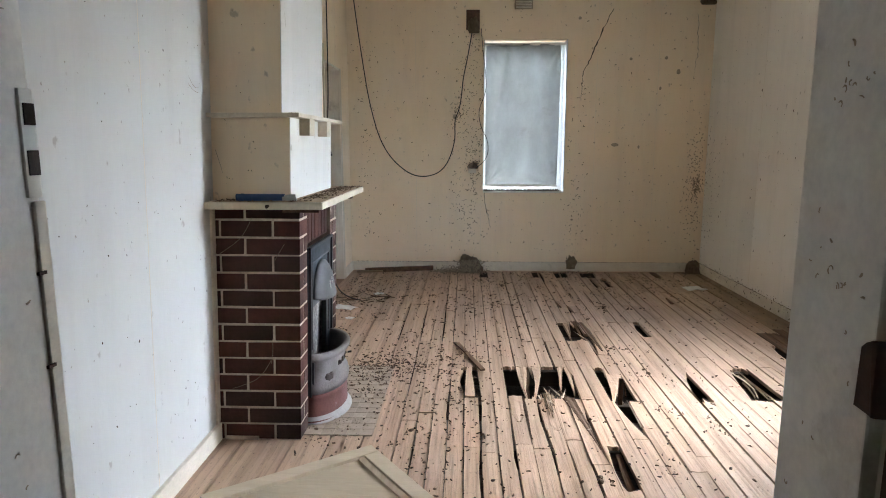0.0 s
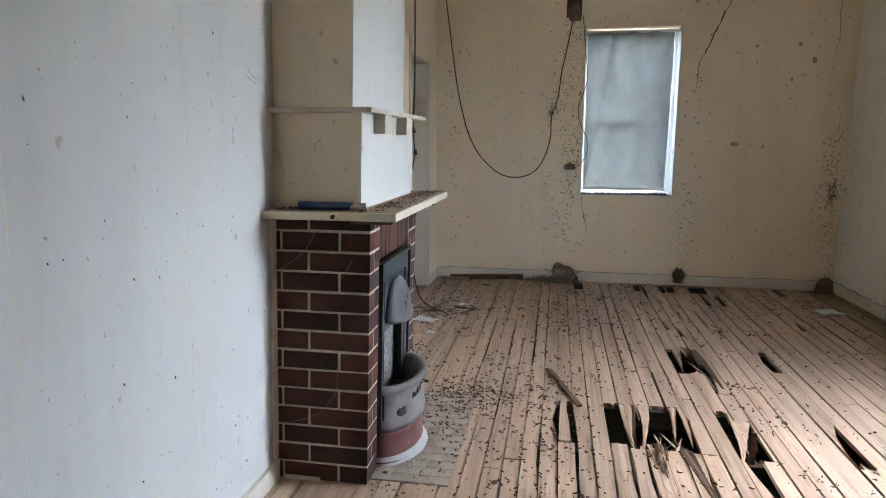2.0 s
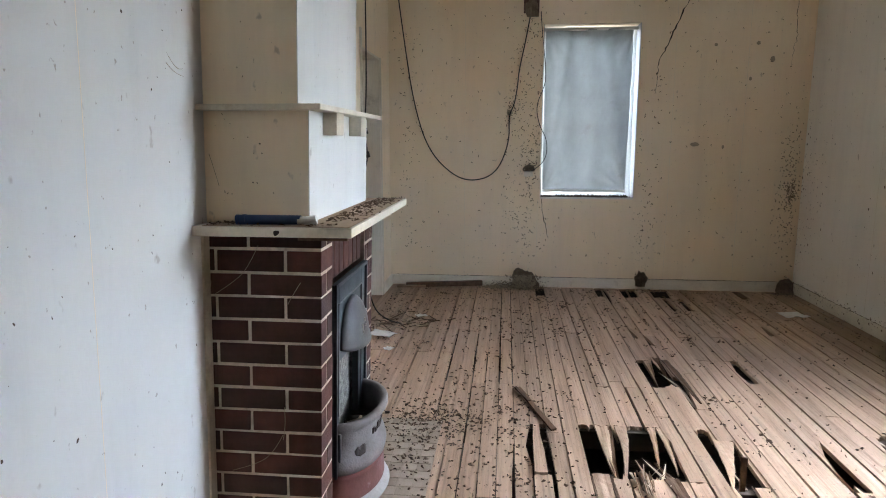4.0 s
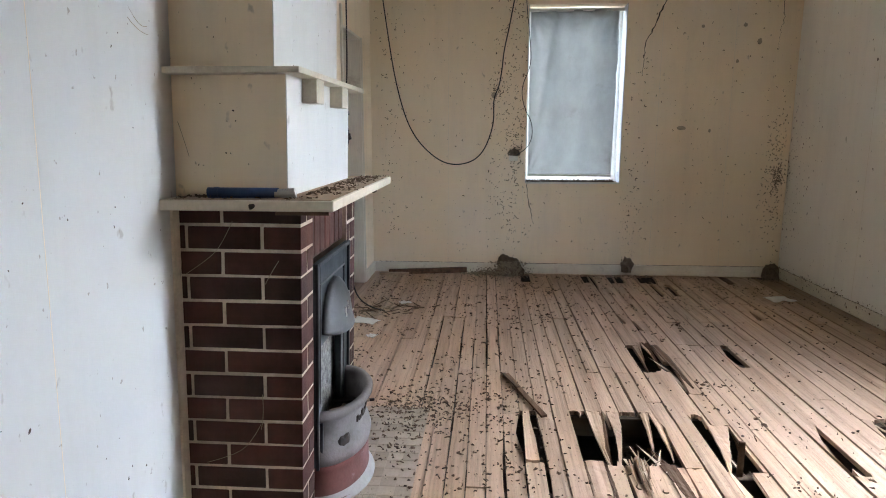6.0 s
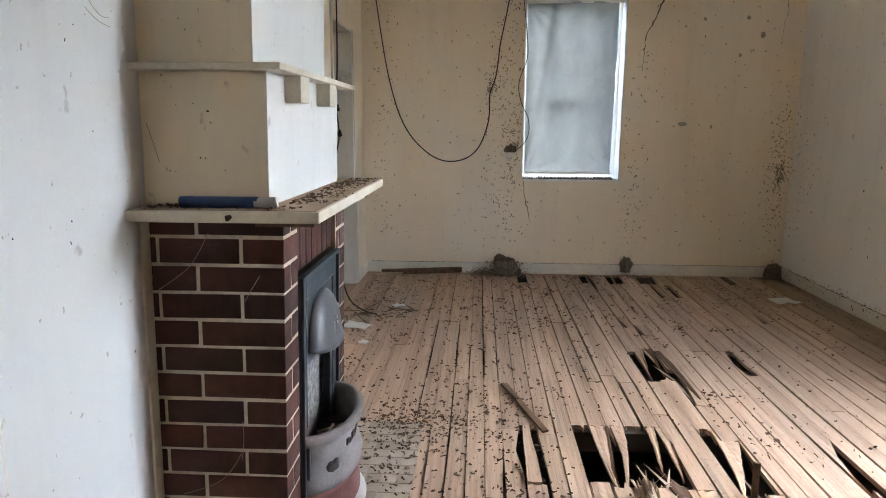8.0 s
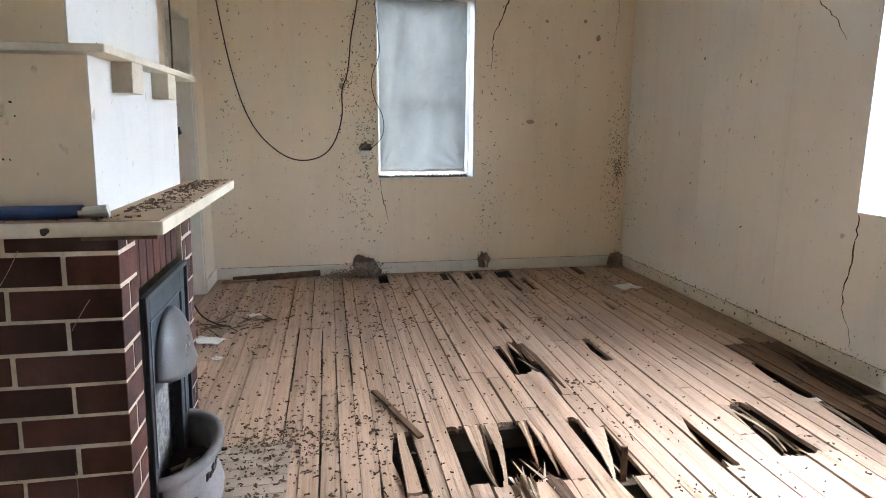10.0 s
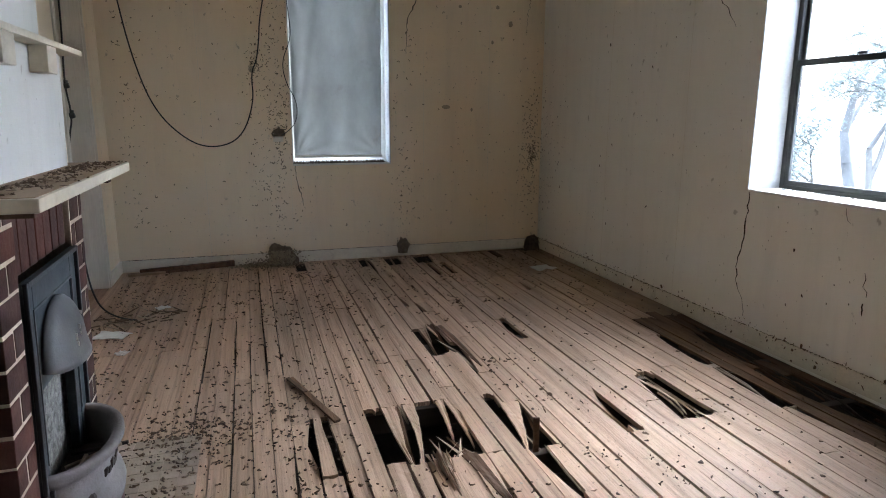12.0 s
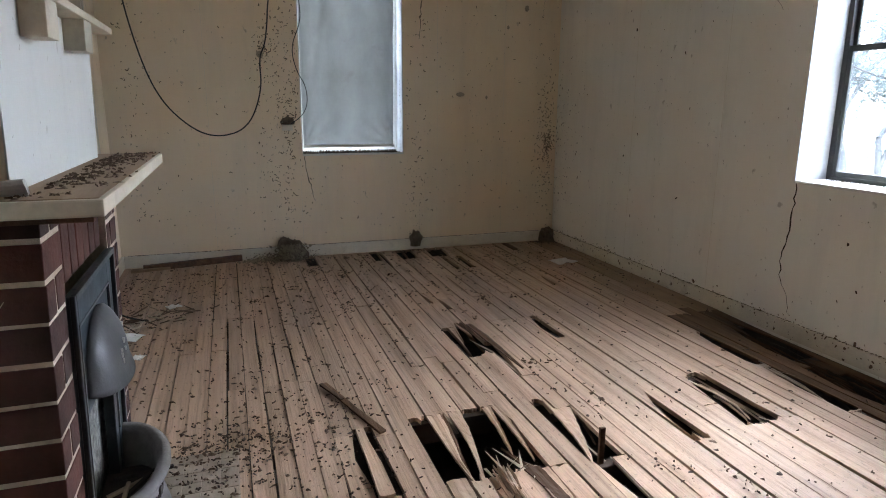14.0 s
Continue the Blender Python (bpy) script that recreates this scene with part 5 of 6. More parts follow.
def board(i, profile, material, r, frayed=(False, False)):
    x0, w = ORIGIN + PITCH * i, PITCH - r.choice((0.0014, 0.002, 0.003, 0.0036, 0.005))
    cols, verts, faces = 9 if any(frayed) else 3, [], []
    lift = r.gauss(0, 0.0012)
    rows = []
    if any(frayed) or len(profile) > 2:
        rows = profile
    else:
        (ya, la, ra), (yb, lb, rb) = [p[:3] for p in profile]
        n = max(1, int((yb - ya) / 0.6))
        rows = [(ya + (yb - ya) * k / n, la + (lb - la) * k / n, ra + (rb - ra) * k / n) for k in range(n + 1)]
    worn = [(r.gauss(0, 0.010), r.gauss(0, 0.010)) for _ in rows]
    for k, row in enumerate(rows):
        y, l, rt = row[:3]
        z = row[3] if len(row) > 3 else 0.0
        l, rt = min(max(l + abs(worn[k][0]), 0), 1), max(min(rt - abs(worn[k][1]), 1), 0)
        if rt - l < 0.03:
            rt = l + 0.03
        for c in range(cols + 1):
            u = c / cols
            jag = 0.0
            if (k == 0 and frayed[0]) or (k == len(rows) - 1 and frayed[1]):
                jag = (0.014 * noise.noise(Vector((u * 2.3, i * 3.7, y * 5.1))) + r.uniform(-0.004, 0.004) + (0.075 * r.random() ** 1.5 if r.random() < 0.16 else 0)) * (1 if k else -1)
            x = x0 + w * (l + (rt - l) * u)
            x = min(max(x, X_ALCOVE + 0.002), X_RIGHT - 0.002)
            top = lift + z + 0.0035 * (abs(u - 0.5) * 2) ** 2 * math.sin(i * 2.7 + y)
            verts += [(x, y + jag, top), (x, y + jag, top - (0.006 if material is FRESH else 0.010 if material is ROTTEN else THICK))]
    s = 2 * (cols + 1)
    for k in range(len(rows) - 1):
        for c in range(cols):
            a = k * s + 2 * c
            faces += [(a, a + 2, a + s + 2, a + s), (a + 1, a + s + 1, a + s + 3, a + 3)]
        a, b = k * s, k * s + 2 * cols
        faces += [(a, a + s, a + s + 1, a + 1), (b, b + 1, b + s + 1, b + s)]
    for k in (0, len(rows) - 1):
        for c in range(cols):
            a = k * s + 2 * c
            faces.append((a, a + 1, a + 3, a + 2) if k == 0 else (a, a + 2, a + 3, a + 1))
    return piece("floorboard", raw("floorboard", verts, faces, material), floor)


cut(0, 3.83, 4.36)
cut(1, 3.82, 4.36)
cut(2, 3.83, 4.36)
cut(3, 3.82, 4.36)
cut(4, 3.82, 4.36)
cut(5, 3.82, 4.30)
remnant(5, [(3.82, 0.05, 1.0), (4.0, 0.10, 1.0), (4.12, 0.14, 1.0), (4.2, 0.24, 1.0), (4.30, 0.05, 1.0)])
cut(2, 3.40, 3.72)
remnant(2, [(3.40, 0.0, 0.84), (3.48, 0.0, 0.36), (3.58, 0.0, 0.42), (3.72, 0.0, 0.68)])
remnant(2, [(3.40, 0.88, 1.0), (3.55, 0.90, 1.0), (3.72, 0.76, 1.0)])
cut(5, 2.83, 3.24)
remnant(5, [(2.83, 0.55, 1.0, -0.05), (3.0, 0.5, 0.9, -0.03), (3.2, 0.7, 1.0, -0.02)], ROTTEN)
remnant(5, [(2.83, 0.0, 0.16), (3.0, 0.0, 0.10), (3.24, 0.0, 0.3)])
cut(7, 3.32, 4.36)
remnant(7, [(4.24, 0.73, 1.0), (4.30, 0.80, 1.0), (4.36, 0.88, 1.0)])
remnant(7, [(3.32, 0.0, 0.95), (3.5, 0.0, 0.55), (3.65, 0.0, 0.35), (3.80, 0.0, 0.16)])
cut(8, 3.805, 4.24)
remnant(8, [(3.805, 0.78, 1.0), (3.95, 0.80, 1.0), (4.12, 0.84, 1.0), (4.24, 0.90, 1.0)])
cut(8, 3.45, 3.80)
remnant(8, [(3.45, 0.12, 1.0), (3.6, 0.10, 1.0), (3.80, 0.22, 1.0)])
remnant(8, [(3.48, -0.15, 0.06, -0.01), (3.65, -0.10, 0.02, 0.0), (3.79, -0.2, -0.05, 0.01)], FRESH)
cut(13, 3.80, 4.28)
remnant(13, [(3.805, 0.0, 0.02), (3.95, 0.0, 0.08), (4.12, 0.0, 0.36), (4.28, 0.0, 0.95)])
cut(17, 3.84, 4.36)
remnant(17, [(4.10, 0.0, 0.03), (4.18, 0.0, 0.16), (4.26, 0.0, 0.34), (4.36, 0.0, 0.60)])
cut(16, 3.84, 4.05)
remnant(16, [(3.84, 0.0, 0.62), (3.92, 0.0, 0.80), (4.05, 0.0, 1.0)])
cut(18, 3.84, 4.37)
remnant(18, [(3.86, 0.30, 0.34, -0.04), (3.95, 0.10, 0.17, -0.02), (4.08, -0.06, 0.03, -0.008), (4.22, -0.14, -0.04, 0.0), (4.37, -0.15, 0.02)], FRESH)
remnant(18, [(3.90, 0.62, 0.66, -0.03), (4.02, 0.34, 0.41, -0.016), (4.16, 0.14, 0.20, -0.006), (4.36, 0.02, 0.08)], FRESH)
cut(19, 3.84, 4.0)
remnant(19, [(3.84, 0.18, 1.0), (4.0, 0.0, 1.0)])
cut(6, 4.93, 5.42)
remnant(6, [(5.02, 0.86, 0.90, -0.06), (5.2, 0.80, 0.92, -0.03), (5.42, 0.55, 1.0)])
cut(7, 4.96, 5.50)
remnant(7, [(5.24, -0.06, 0.03, -0.03), (5.36, -0.04, 0.14, -0.012), (5.5, 0.0, 0.34)])
remnant(7, [(5.0, 0.92, 1.0, -0.06), (5.2, 0.86, 1.0, -0.04), (5.35, 0.72, 1.0, -0.02), (5.5, 0.4, 1.0)], ROTTEN)
cut(8, 4.62, 5.12)
remnant(8, [(4.62, 0.12, 1.0), (4.85, 0.35, 1.0), (5.12, 0.5, 1.0)])
remnant(8, [(4.66, 0.0, 0.1), (4.85, 0.0, 0.22, -0.01), (5.02, 0.05, 0.2, -0.02)], FRESH)
cut(13, 5.06, 5.46)
remnant(13, [(5.06, 0.0, 0.24), (5.25, 0.0, 0.14), (5.46, 0.0, 0.45)])
remnant(13, [(5.06, 0.96, 1.0), (5.25, 0.92, 1.0), (5.46, 0.95, 1.0)])
cut(-3, 3.81, 4.34)
remnant(-3, [(3.815, 0.02, 0.78, 0.012), (4.0, 0.05, 0.72, 0.02), (4.2, 0.10, 0.60, 0.012), (4.34, 0.2, 0.62)])
cut(-4, 3.9, 4.3)
remnant(-4, [(3.9, 0.0, 0.96), (4.1, 0.0, 0.66), (4.3, 0.0, 0.94)])
cut(-1, 7.27, 7.62)
cut(6, 7.27, 7.625)
remnant(6, [(7.27, 0.74, 1.0), (7.45, 0.86, 1.0), (7.625, 0.96, 1.0)])
cut(7, 6.92, 7.625)
remnant(7, [(6.92, 0.02, 1.0), (7.1, 0.22, 1.0), (7.35, 0.34, 1.0), (7.625, 0.30, 1.0)])
cut(9, 7.26, 7.625)
cut(10, 7.28, 7.625)
remnant(10, [(7.28, 0.62, 1.0), (7.45, 0.74, 1.0), (7.625, 0.82, 1.0)])
remnant(9, [(7.34, 0.86, 0.95, -0.03), (7.5, 0.82, 0.94, -0.01), (7.625, 0.8, 0.95)])
cut(12, 7.28, 7.625)
remnant(12, [(7.28, 0.0, 0.28), (7.45, 0.0, 0.40), (7.625, 0.0, 0.46)])
cut(13, 7.28, 7.625)
cut(14, 7.28, 7.625)
remnant(14, [(7.28, 0.24, 1.0), (7.45, 0.4, 1.0), (7.625, 0.58, 1.0)])
cut(13, 6.78, 7.25)
remnant(13, [(6.78, 0.0, 0.06), (7.0, 0.0, 0.04), (7.25, 0.0, 0.12)])
remnant(13, [(6.78, 0.66, 1.0), (7.0, 0.60, 1.0), (7.25, 0.54, 1.0)])
cut(14, 6.80, 7.24)
remnant(14, [(6.80, 0.0, 0.52), (7.0, 0.0, 0.56), (7.24, 0.0, 0.70)])
cut(15, 6.80, 7.24)
remnant(15, [(6.80, 0.12, 1.0), (7.0, 0.2, 1.0), (7.24, 0.3, 1.0)])
cut(22, 7.30, 7.62)
remnant(22, [(7.30, 0.5, 1.0), (7.45, 0.3, 1.0), (7.62, 0.1, 1.0)], ROTTEN)
cut(7, 5.93, 6.18)
remnant(7, [(5.93, 0.42, 1.0), (6.05, 0.30, 1.0), (6.18, 0.05, 1.0)])
cut(8, 5.76, 6.0)
remnant(8, [(5.76, 0.34, 1.0), (5.88, 0.24, 1.0), (6.0, 0.1, 1.0)])
cut(19, 6.1, 6.34)
remnant(19, [(6.1, 0.0, 0.5), (6.22, 0.0, 0.62), (6.34, 0.0, 0.8)])

# the rotten strip along the window wall
cut(23, 3.80, 4.88)
remnant(23, [(4.318, 0.0, 0.94, -0.003), (4.36, 0.0, 1.0, -0.003)], FRESH)
remnant(23, [(4.36, 0.0, 0.04), (4.5, 0.0, 0.10), (4.7, 0.0, 0.26), (4.88, 0.0, 0.62)])
remnant(23, [(4.10, 0.0, 0.06), (4.2, 0.0, 0.16), (4.32, 0.0, 0.36)])
remnant(23, [(3.86, 0.62, 0.68, -0.05), (4.0, 0.52, 0.60, -0.02), (4.16, 0.40, 0.52, -0.004), (4.32, 0.30, 0.46)], FRESH)
remnant(23, [(3.98, 0.86, 0.92, -0.04), (4.1, 0.80, 0.87, -0.015), (4.3, 0.72, 0.84, -0.003)], FRESH)
cut(23, 3.42, 3.78)
remnant(23, [(3.42, 0.0, 0.98), (3.6, 0.0, 0.74), (3.78, 0.0, 0.52)])
cut(24, 3.1, 5.2)
remnant(24, [(3.1, 0.0, 1.0), (3.45, 0.06, 1.0, -0.003), (3.8, 0.16, 1.0, -0.006), (4.05, 0.24, 1.0, -0.008), (4.3, 0.08, 1.0, -0.006), (4.6, 0.10, 0.92, -0.006), (4.9, 0.05, 0.96, -0.004), (5.2, 0.0, 1.0)], ROTTEN)
cut(25, 3.1, 5.2)
remnant(25, [(3.1, 0.0, 1.0), (3.5, 0.0, 0.94, -0.005), (3.8, 0.0, 0.74, -0.008), (4.0, 0.0, 0.52, -0.010), (4.2, 0.0, 0.80, -0.010), (4.4, 0.0, 1.0, -0.008), (4.7, 0.10, 1.0, -0.006), (5.2, 0.0, 1.0)], ROTTEN)
cut(26, 3.0, 5.3)
remnant(26, [(4.26, 0.0, 0.75, -0.012), (4.36, 0.0, 0.30, -0.012), (4.55, 0.0, 0.22, -0.010), (4.72, 0.0, 0.42, -0.008), (4.9, 0.0, 0.95, -0.006), (5.3, 0.0, 1.0)], ROTTEN)
remnant(26, [(3.0, 0.0, 1.0), (3.3, 0.0, 0.92, -0.006), (3.55, 0.0, 0.55, -0.012), (3.7, 0.1, 0.25, -0.02)], ROTTEN)
remnant(26, [(3.62, 0.80, 0.88, -0.09), (3.85, 0.55, 0.68, -0.07), (4.1, 0.62, 0.74, -0.045), (4.28, 0.5, 0.66, -0.014)], ROTTEN)
cut(27, 2.6, 5.2)
remnant(27, [(2.6, 0.0, 1.0), (3.1, 0.0, 0.92, -0.008), (3.4, 0.0, 0.60, -0.014), (3.6, 0.12, 0.32, -0.02)], ROTTEN)
remnant(27, [(4.14, 0.10, 0.95, -0.016), (4.22, 0.0, 1.0, -0.014), (4.30, 0.0, 0.85, -0.014), (4.36, 0.2, 0.5, -0.016)], ROTTEN)
remnant(27, [(4.36, 0.35, 0.44, -0.07), (4.55, 0.22, 0.36, -0.05), (4.75, 0.34, 0.44, -0.03), (4.95, 0.2, 0.9, -0.01), (5.2, 0.0, 1.0)], ROTTEN)
cut(28, 2.6, 5.2)
remnant(28, [(2.6, 0.0, 0.97), (3.1, 0.05, 0.97, -0.01), (3.4, 0.40, 0.97, -0.014), (3.65, 0.62, 0.97, -0.016), (3.95, 0.30, 0.97, -0.016), (4.2, 0.12, 0.97, -0.016), (4.4, 0.45, 0.97, -0.018), (4.65, 0.70, 0.97, -0.016), (4.9, 0.30, 0.97, -0.01), (5.2, 0.05, 0.97)], ROTTEN)
remnant(28, [(3.5, 0.10, 0.20, -0.10), (3.8, 0.02, 0.16, -0.07), (4.05, 0.10, 0.22, -0.03), (4.2, 0.0, 0.14, -0.016)], ROTTEN)

# long splits and torn edges in the trodden boards
torn, soft_ends = random.Random(55), set()
for i, a, b, share, on_left in ((-2, 3.15, 4.25, 0.30, True), (-5, 3.35, 4.1, 0.22, False), (-6, 2.85, 3.6, 0.25, True), (2, 2.9, 3.72, 0.28, True), (4, 3.05, 3.76, 0.40, False), (3, 2.6, 3.3, 0.22, True), (1, 3.2, 3.78, 0.30, False),
                            (10, 3.15, 3.72, 0.22, True), (-7, 3.5, 4.9, 0.16, True), (-8, 5.1, 6.0, 0.2, False), (-5, 4.9, 5.8, 0.18, True), (9, 5.2, 6.1, 0.16, True), (3, 5.0, 6.3, 0.14, True), (5, 4.5, 5.2, 0.22, True), (11, 6.0, 6.6, 0.4, True),
                            (9, 2.4, 3.0, 0.2, False), (14, 2.9, 3.6, 0.15, True), (16, 4.6, 5.6, 0.16, True), (20, 4.4, 5.3, 0.18, False), (22, 5.6, 6.6, 0.3, True), (21, 3.4, 4.6, 0.15, True), (-3, 2.5, 3.2, 0.25, False), (-1, 2.7, 3.5, 0.22, False)):
    n = 6
    shape = []
    for k in range(n + 1):
        bite = 0.7 * share * math.sin(math.pi * (0.04 + 0.92 * k / n)) * torn.uniform(0.45, 1.0)
        shape.append((a + (b - a) * k / n, bite, 1.0) if on_left else (a + (b - a) * k / n, 0.0, 1.0 - bite))
    cut(i, a, b)
    soft_ends |= {(i, round(a, 2)), (i, round(b, 2))}
    remnant(i, shape)

rng = random.Random(77)
for i in range(-19, 29):
    holes = sorted(cuts.get(i, []))
    spans, y = [], 1.022
    for a, b in holes:
        if a - y > 0.02:
            spans.append((y, a, y > 1.03 and (i, round(y, 2)) not in soft_ends, (i, round(a, 2)) not in soft_ends))
        y = max(y, b)
    spans.append((y, 7.632, y > 1.03 and (i, round(y, 2)) not in soft_ends, False))
    for a, b, fa, fb in spans:
        at = a
        joints = [3.80 + 0.556 * k for k in range(-5, 8) if a + 0.5 < 3.80 + 0.556 * k < b - 0.5]
        rng.shuffle(joints)
        joints = sorted(joints[: (2 if b - a > 4 else 1 if b - a > 2.2 else 0)])
        ends = joints + [b]
        for e in ends:
            l = rng.choice((0.0, 0.0, 0.005, 0.015, 0.04, 0.11)) * rng.random()
            board(i, [(at + 0.0015, l, 1), (e - 0.0015, l, 1)], ROTTEN if i >= 24 and b < 5.2 else WORN if i >= 26 else PLANK, rng, (fa and at == a, fb and e == b))
            at = e
for i, profile, material in extras:
    board(i, profile, material, rng, (True, True) if len(profile) < 3 else (False, False))


def shard(rows, material, thick=0.012, seed=0):
    """A torn strip of board: rows of (y, left edge, right edge, height), the edges in board widths."""
    r = random.Random(seed)
    verts, faces, n = [], [], 0
    for (ya, la, ra, za), (yb, lb, rb, zb) in zip(rows, rows[1:]):
        m = max(2, int(abs(yb - ya) / 0.022))
        for k in range(m + (rows[-1][0] == yb)):
            t = k / m
            l, rt = la + (lb - la) * t, ra + (rb - ra) * t
            l, rt, z = l + r.gauss(0, 0.009), rt + r.gauss(0, 0.009), za + (zb - za) * t
            if rt - l < 0.03:
                rt = l + 0.03
            for u in (0.0, 0.35, 0.7, 1.0):
                top = z + 0.003 * math.sin(9 * u + seed) * min(1, 1.0 - t * 0.3) + r.gauss(0, 0.0007)
                x, y = ORIGIN + PITCH * (l + (rt - l) * u), ya + (yb - ya) * t + r.gauss(0, 0.003)
                verts += [(x, y, top), (x, y, top - thick * (1 - 0.5 * abs(u - 0.5)))]
            n += 1
    for k in range(n - 1):
        for c in range(3):
            a = 8 * k + 2 * c
            faces += [(a, a + 2, a + 10, a + 8), (a + 1, a + 9, a + 11, a + 3)]
        a = 8 * k
        faces += [(a, a + 8, a + 9, a + 1), (a + 6, a + 7, a + 15, a + 14)]
    for a in (0, 8 * (n - 1)):
        faces += [(a + 2 * c, a + 2 * c + 1, a + 2 * c + 3, a + 2 * c + 2) for c in range(3)]
    return piece("splinter", raw("splinter", verts, faces, material), floor)


# torn strips round the great hole
shard([(4.36, 1.0, 1.82, 0.0), (4.22, 1.02, 1.72, 0.0), (4.07, 1.08, 1.52, -0.004), (3.98, 1.14, 1.40, -0.008), (3.815, 1.32, 1.40, -0.010)], PLANK, 0.016, 1)
shard([(4.36, 1.80, 2.02, 0.0), (4.28, 1.72, 2.0, -0.004), (4.16, 1.56, 1.86, -0.012), (4.02, 1.44, 1.72, -0.03), (3.90, 1.42, 1.66, -0.05), (3.84, 1.5, 1.62, -0.06)], ROTTEN, 0.010, 2)
shard([(4.36, 2.2, 2.94, 0.0), (4.2, 2.22, 2.76, 0.002), (4.08, 2.18, 2.5, 0.002), (3.95, 2.0, 2.22, -0.006), (3.81, 1.72, 1.84, -0.014)], PLANK, 0.014, 3)
shard([(4.36, 2.0, 2.2, -0.002), (4.30, 2.04, 2.2, -0.006), (4.2, 2.12, 2.18, -0.016)], FRESH, 0.008, 4)
shard([(4.36, 4.2, 4.72, 0.0), (4.28, 4.15, 4.52, 0.004), (4.15, 4.02, 4.30, 0.010), (4.04, 3.88, 4.06, 0.006), (3.96, 3.86, 3.90, 0.0)], PLANK, 0.010, 5)
shard([(4.36, 4.74, 5.05, 0.0), (4.25, 4.76, 5.12, 0.0), (4.15, 4.78, 5.04, -0.003), (4.0, 4.76, 4.90, -0.008), (3.90, 4.72, 4.76, -0.014)], PLANK, 0.012, 6)
shard([(4.08, 3.92, 4.0, -0.05), (3.95, 4.05, 4.34, -0.035), (3.83, 4.16, 4.6, -0.02)], ROTTEN, 0.010, 7)
shard([(4.00, 4.5, 4.56, -0.07), (3.93, 4.48, 4.68, -0.05), (3.83, 4.62, 4.84, -0.022)], WORN, 0.010, 8)
shard([(4.24, 7.72, 8.92, 0.0), (4.12, 7.58, 8.45, 0.002), (4.0, 7.44, 8.0, 0.002), (3.9, 7.30, 7.62, -0.002), (3.805, 7.12, 7.24, -0.006)], PLANK, 0.014, 9)
shard([(4.20, 8.88, 8.96, -0.006), (4.05, 8.6, 8.72, -0.016), (3.95, 8.40, 8.46, -0.03)], ROTTEN, 0.008, 10)
shard([(4.30, 17.35, 17.5, 0.0), (4.12, 17.45, 17.6, 0.012), (3.98, 17.4, 17.5, 0.016), (3.87, 17.15, 17.2, 0.004)], FRESH, 0.006, 16)
shard([(4.25, 17.6, 17.7, 0.0), (4.08, 17.74, 17.86, 0.010), (3.92, 18.08, 18.13, 0.0)], FRESH, 0.006, 17)
shard([(4.12, 17.34, 17.4, 0.002), (4.0, 17.2, 17.28, 0.010), (3.87, 16.95, 17.0, 0.004)], FRESH, 0.005, 18)
# lifted and browned board ends in front of it
shard([(3.835, 0.04, 0.94, 0.010), (3.74, 0.06, 0.92, 0.009), (3.60, 0.10, 0.90, 0.003), (3.50, 0.3, 0.6, 0.0022)], PLANK, 0.009, 11)
shard([(3.825, 3.75, 4.50, 0.007), (3.68, 4.05, 4.58, 0.007), (3.5, 4.36, 4.70, 0.007), (3.34, 4.6, 4.78, 0.006), (3.18, 4.78, 4.84, 0.005)], ROTTEN, 0.006, 12)
shard([(3.82, 0.92, 1.12, 0.006), (3.66, 0.98, 1.14, 0.006), (3.45, 1.0, 1.08, 0.006), (3.3, 1.0, 1.04, 0.005)], ROTTEN, 0.006, 13)
shard([(5.44, 8.0, 8.5, 0.006), (5.2, 8.1, 8.7, 0.007), (4.95, 8.3, 8.75, 0.007), (4.7, 8.55, 8.7, 0.006)], ROTTEN, 0.006, 14)
shard([(5.50, 7.3, 7.42, 0.0), (5.3, 7.05, 7.3, 0.03), (5.12, 7.0, 7.06, 0.055)], PLANK, 0.010, 15)
tears = random.Random(71)
for k in range(13):
    b, y = 2.66 + tears.gauss(0, 0.17), 3.83 + tears.uniform(-0.02, 0.05)
    l, d = tears.uniform(0.10, 0.26), tears.gauss(-0.02, 0.10)
    shard([(y, b, b + tears.uniform(0.03, 0.10), tears.uniform(0.0, 0.045)), (y - l * 0.5, b + d * 0.5, b + d * 0.5 + tears.uniform(0.05, 0.13), tears.uniform(0.004, 0.02)), (y - l, b + d, b + d + 0.04, 0.003)], (FRESH, FRESH, PLANK, WORN)[k % 4], 0.006, 100 + k)
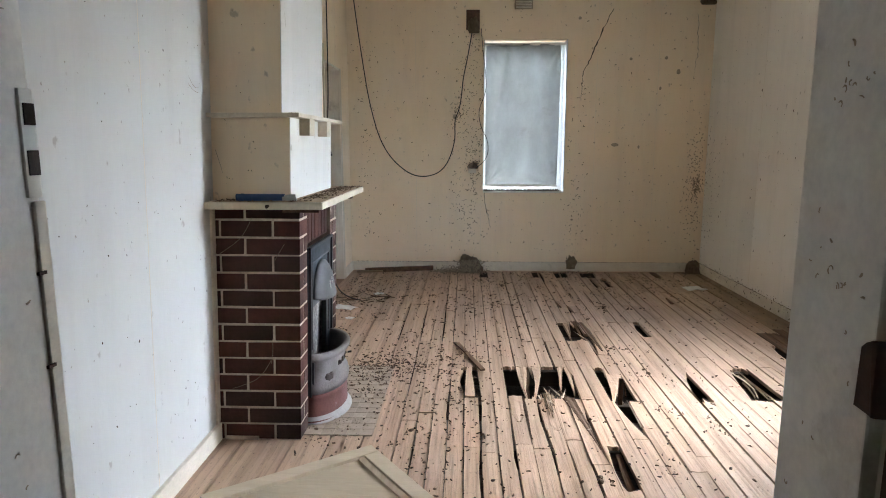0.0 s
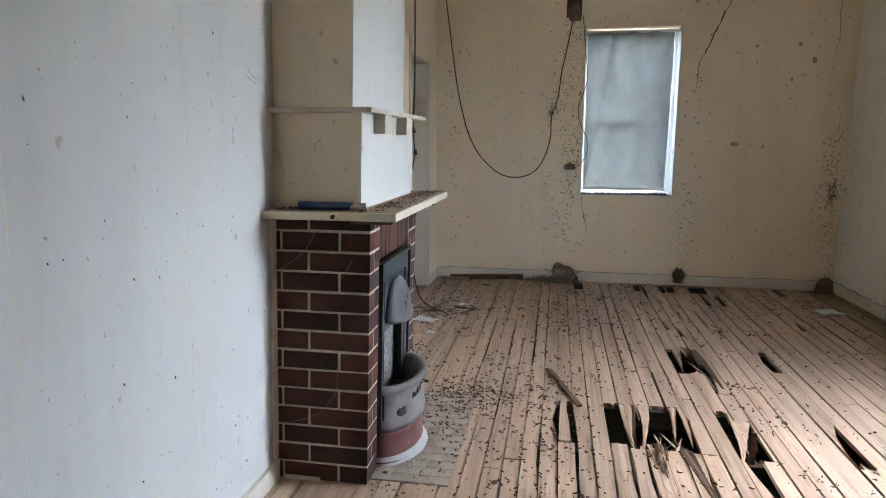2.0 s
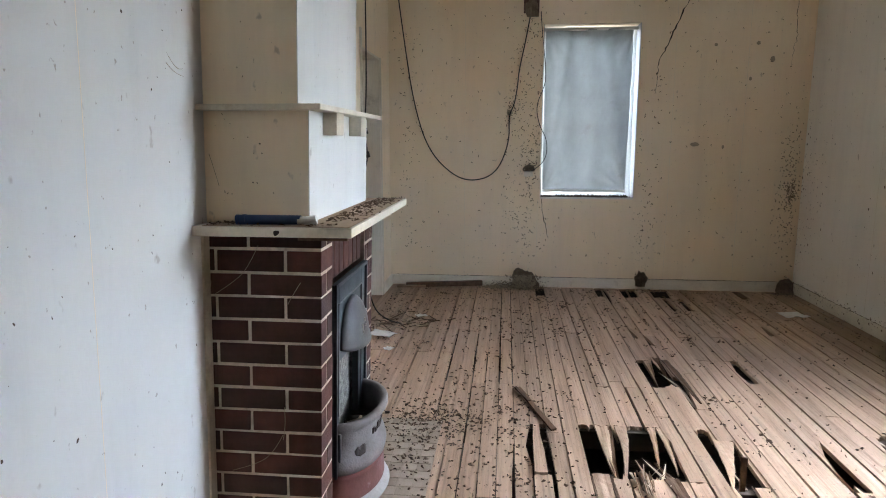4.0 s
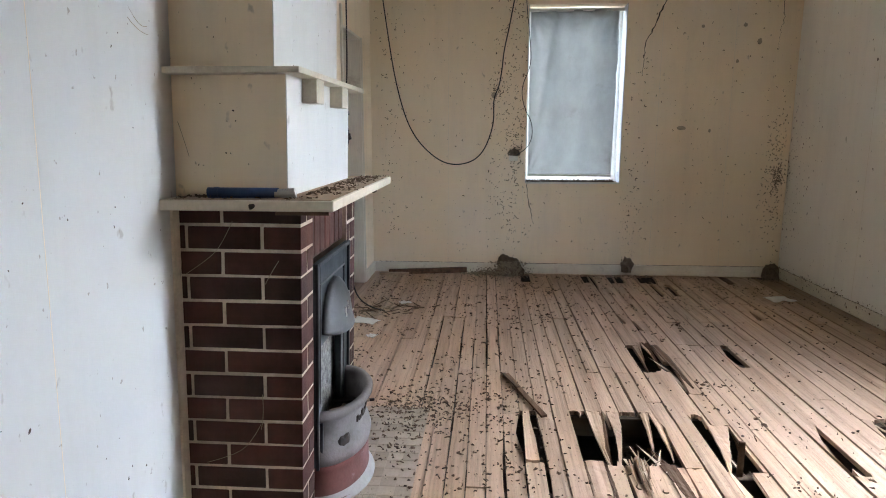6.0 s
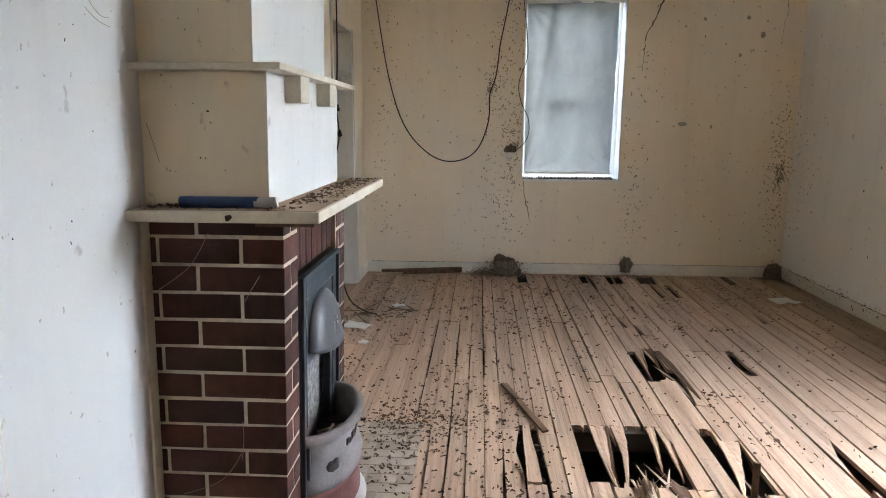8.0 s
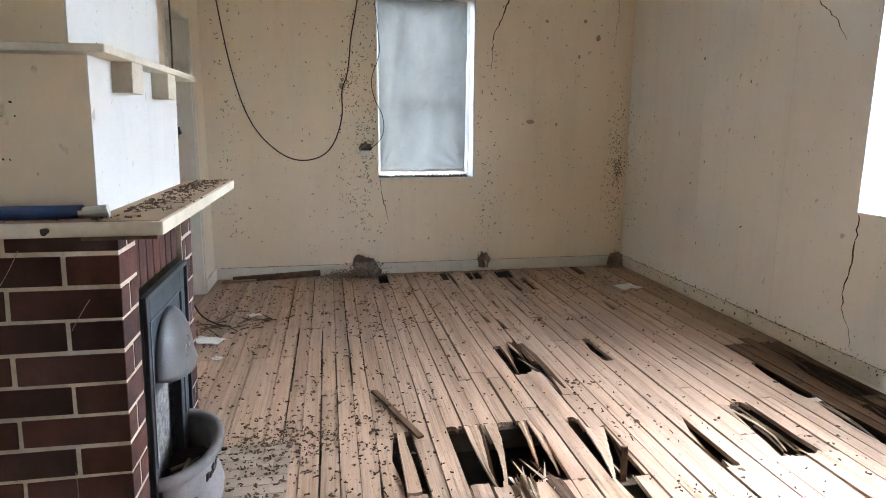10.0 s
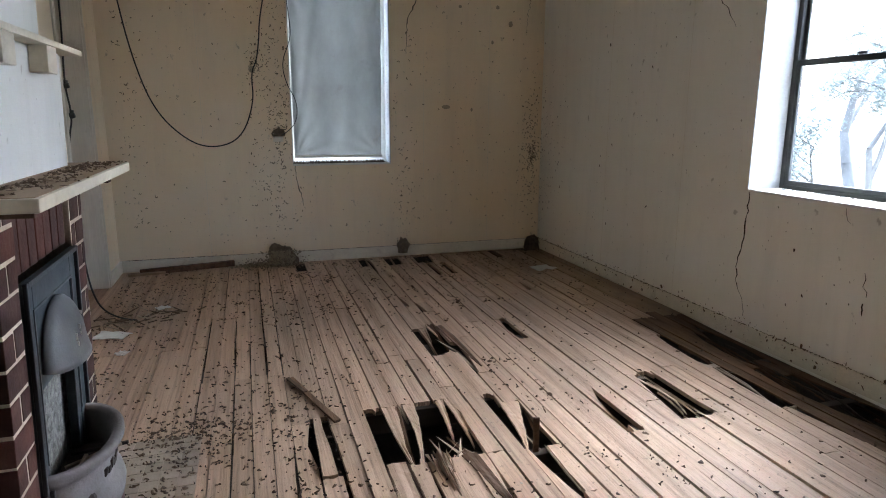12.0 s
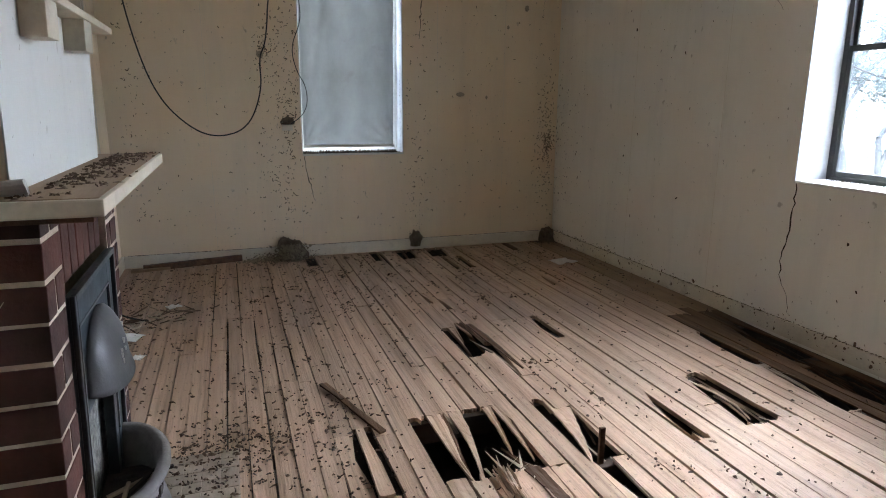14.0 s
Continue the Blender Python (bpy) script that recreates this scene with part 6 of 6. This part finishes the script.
for k in range(26):
    b, y = tears.uniform(23.3, 28.4), tears.uniform(3.1, 5.1)
    l, d, w = tears.uniform(0.15, 0.6), tears.gauss(0, 0.25), tears.uniform(0.06, 0.3)
    z = tears.uniform(-0.035, 0.004)
    shard([(y, b, b + 0.05, z - 0.01), (y - l * 0.4, b + d * 0.4, b + d * 0.4 + w, z), (y - l, b + d, b + d + 0.04, z - 0.02)], (ROTTEN, ROTTEN, JOIST)[k % 3], 0.006, 200 + k)


def splinter(x, y, z, length, width, tilt, turn, roll_, material):
    bm = bmesh.new()
    bmesh.ops.create_cone(bm, cap_ends=True, segments=5, radius1=width, radius2=width * 0.12, depth=length, matrix=Matrix.Translation((0, 0, length / 2)) @ Matrix.Diagonal((1, 0.35, 1, 1)))
    rough_edges(bm, width * 0.6, 30)
    bm.transform(pose(x, y, z, tilt, roll_, turn))
    part("splinter", bm, material, floor)


for x, y, l, w, tilt, turn in ((0.62, 3.86, 0.16, 0.010, 78, 10), (0.66, 3.83, 0.12, 0.008, 60, -20), (0.70, 3.84, 0.09, 0.009, 45, 30), (0.72, 3.80, 0.16, 0.012, 84, 160), (0.675, 3.80, 0.20, 0.013, 86, 190),
                               (0.75, 3.84, 0.18, 0.012, 85, 205), (0.80, 3.86, 0.14, 0.009, 80, -30), (0.64, 3.78, 0.18, 0.010, 87, 170), (0.69, 3.88, 0.07, 0.006, 35, 60), (0.60, 3.90, 0.15, 0.010, 84, 0),
                               (1.93, 3.86, 0.17, 0.008, 84, -12), (1.96, 3.90, 0.22, 0.006, 85, 20), (1.98, 3.85, 0.16, 0.005, 84, -40), (2.02, 3.84, 0.12, 0.005, 84, 45), (0.78, 4.34, 0.20, 0.010, 98, 175), (0.86, 4.30, 0.2, 0.008, 97, 170),
                               (1.02, 5.42, 0.2, 0.012, 98, 172), (1.08, 5.45, 0.22, 0.012, 98, 184), (1.10, 5.0, 0.22, 0.010, 86, 200), (2.43, 4.33, 0.16, 0.005, 88, 20), (1.08, 3.80, 0.24, 0.008, 88, 185)):
    splinter(x, y, -0.012, l, w, tilt, turn, 0, FRESH if w < 0.0125 else PLANK)
stake = thing("upright_stake", "short brown broken stake standing in a hole of the floor", "stake", bm=rough_edges(boxes((1.050, 1.074, 3.800, 3.812, -0.03, 0.135), bevel=0.002), 0.004, 30), material=ROTTEN)
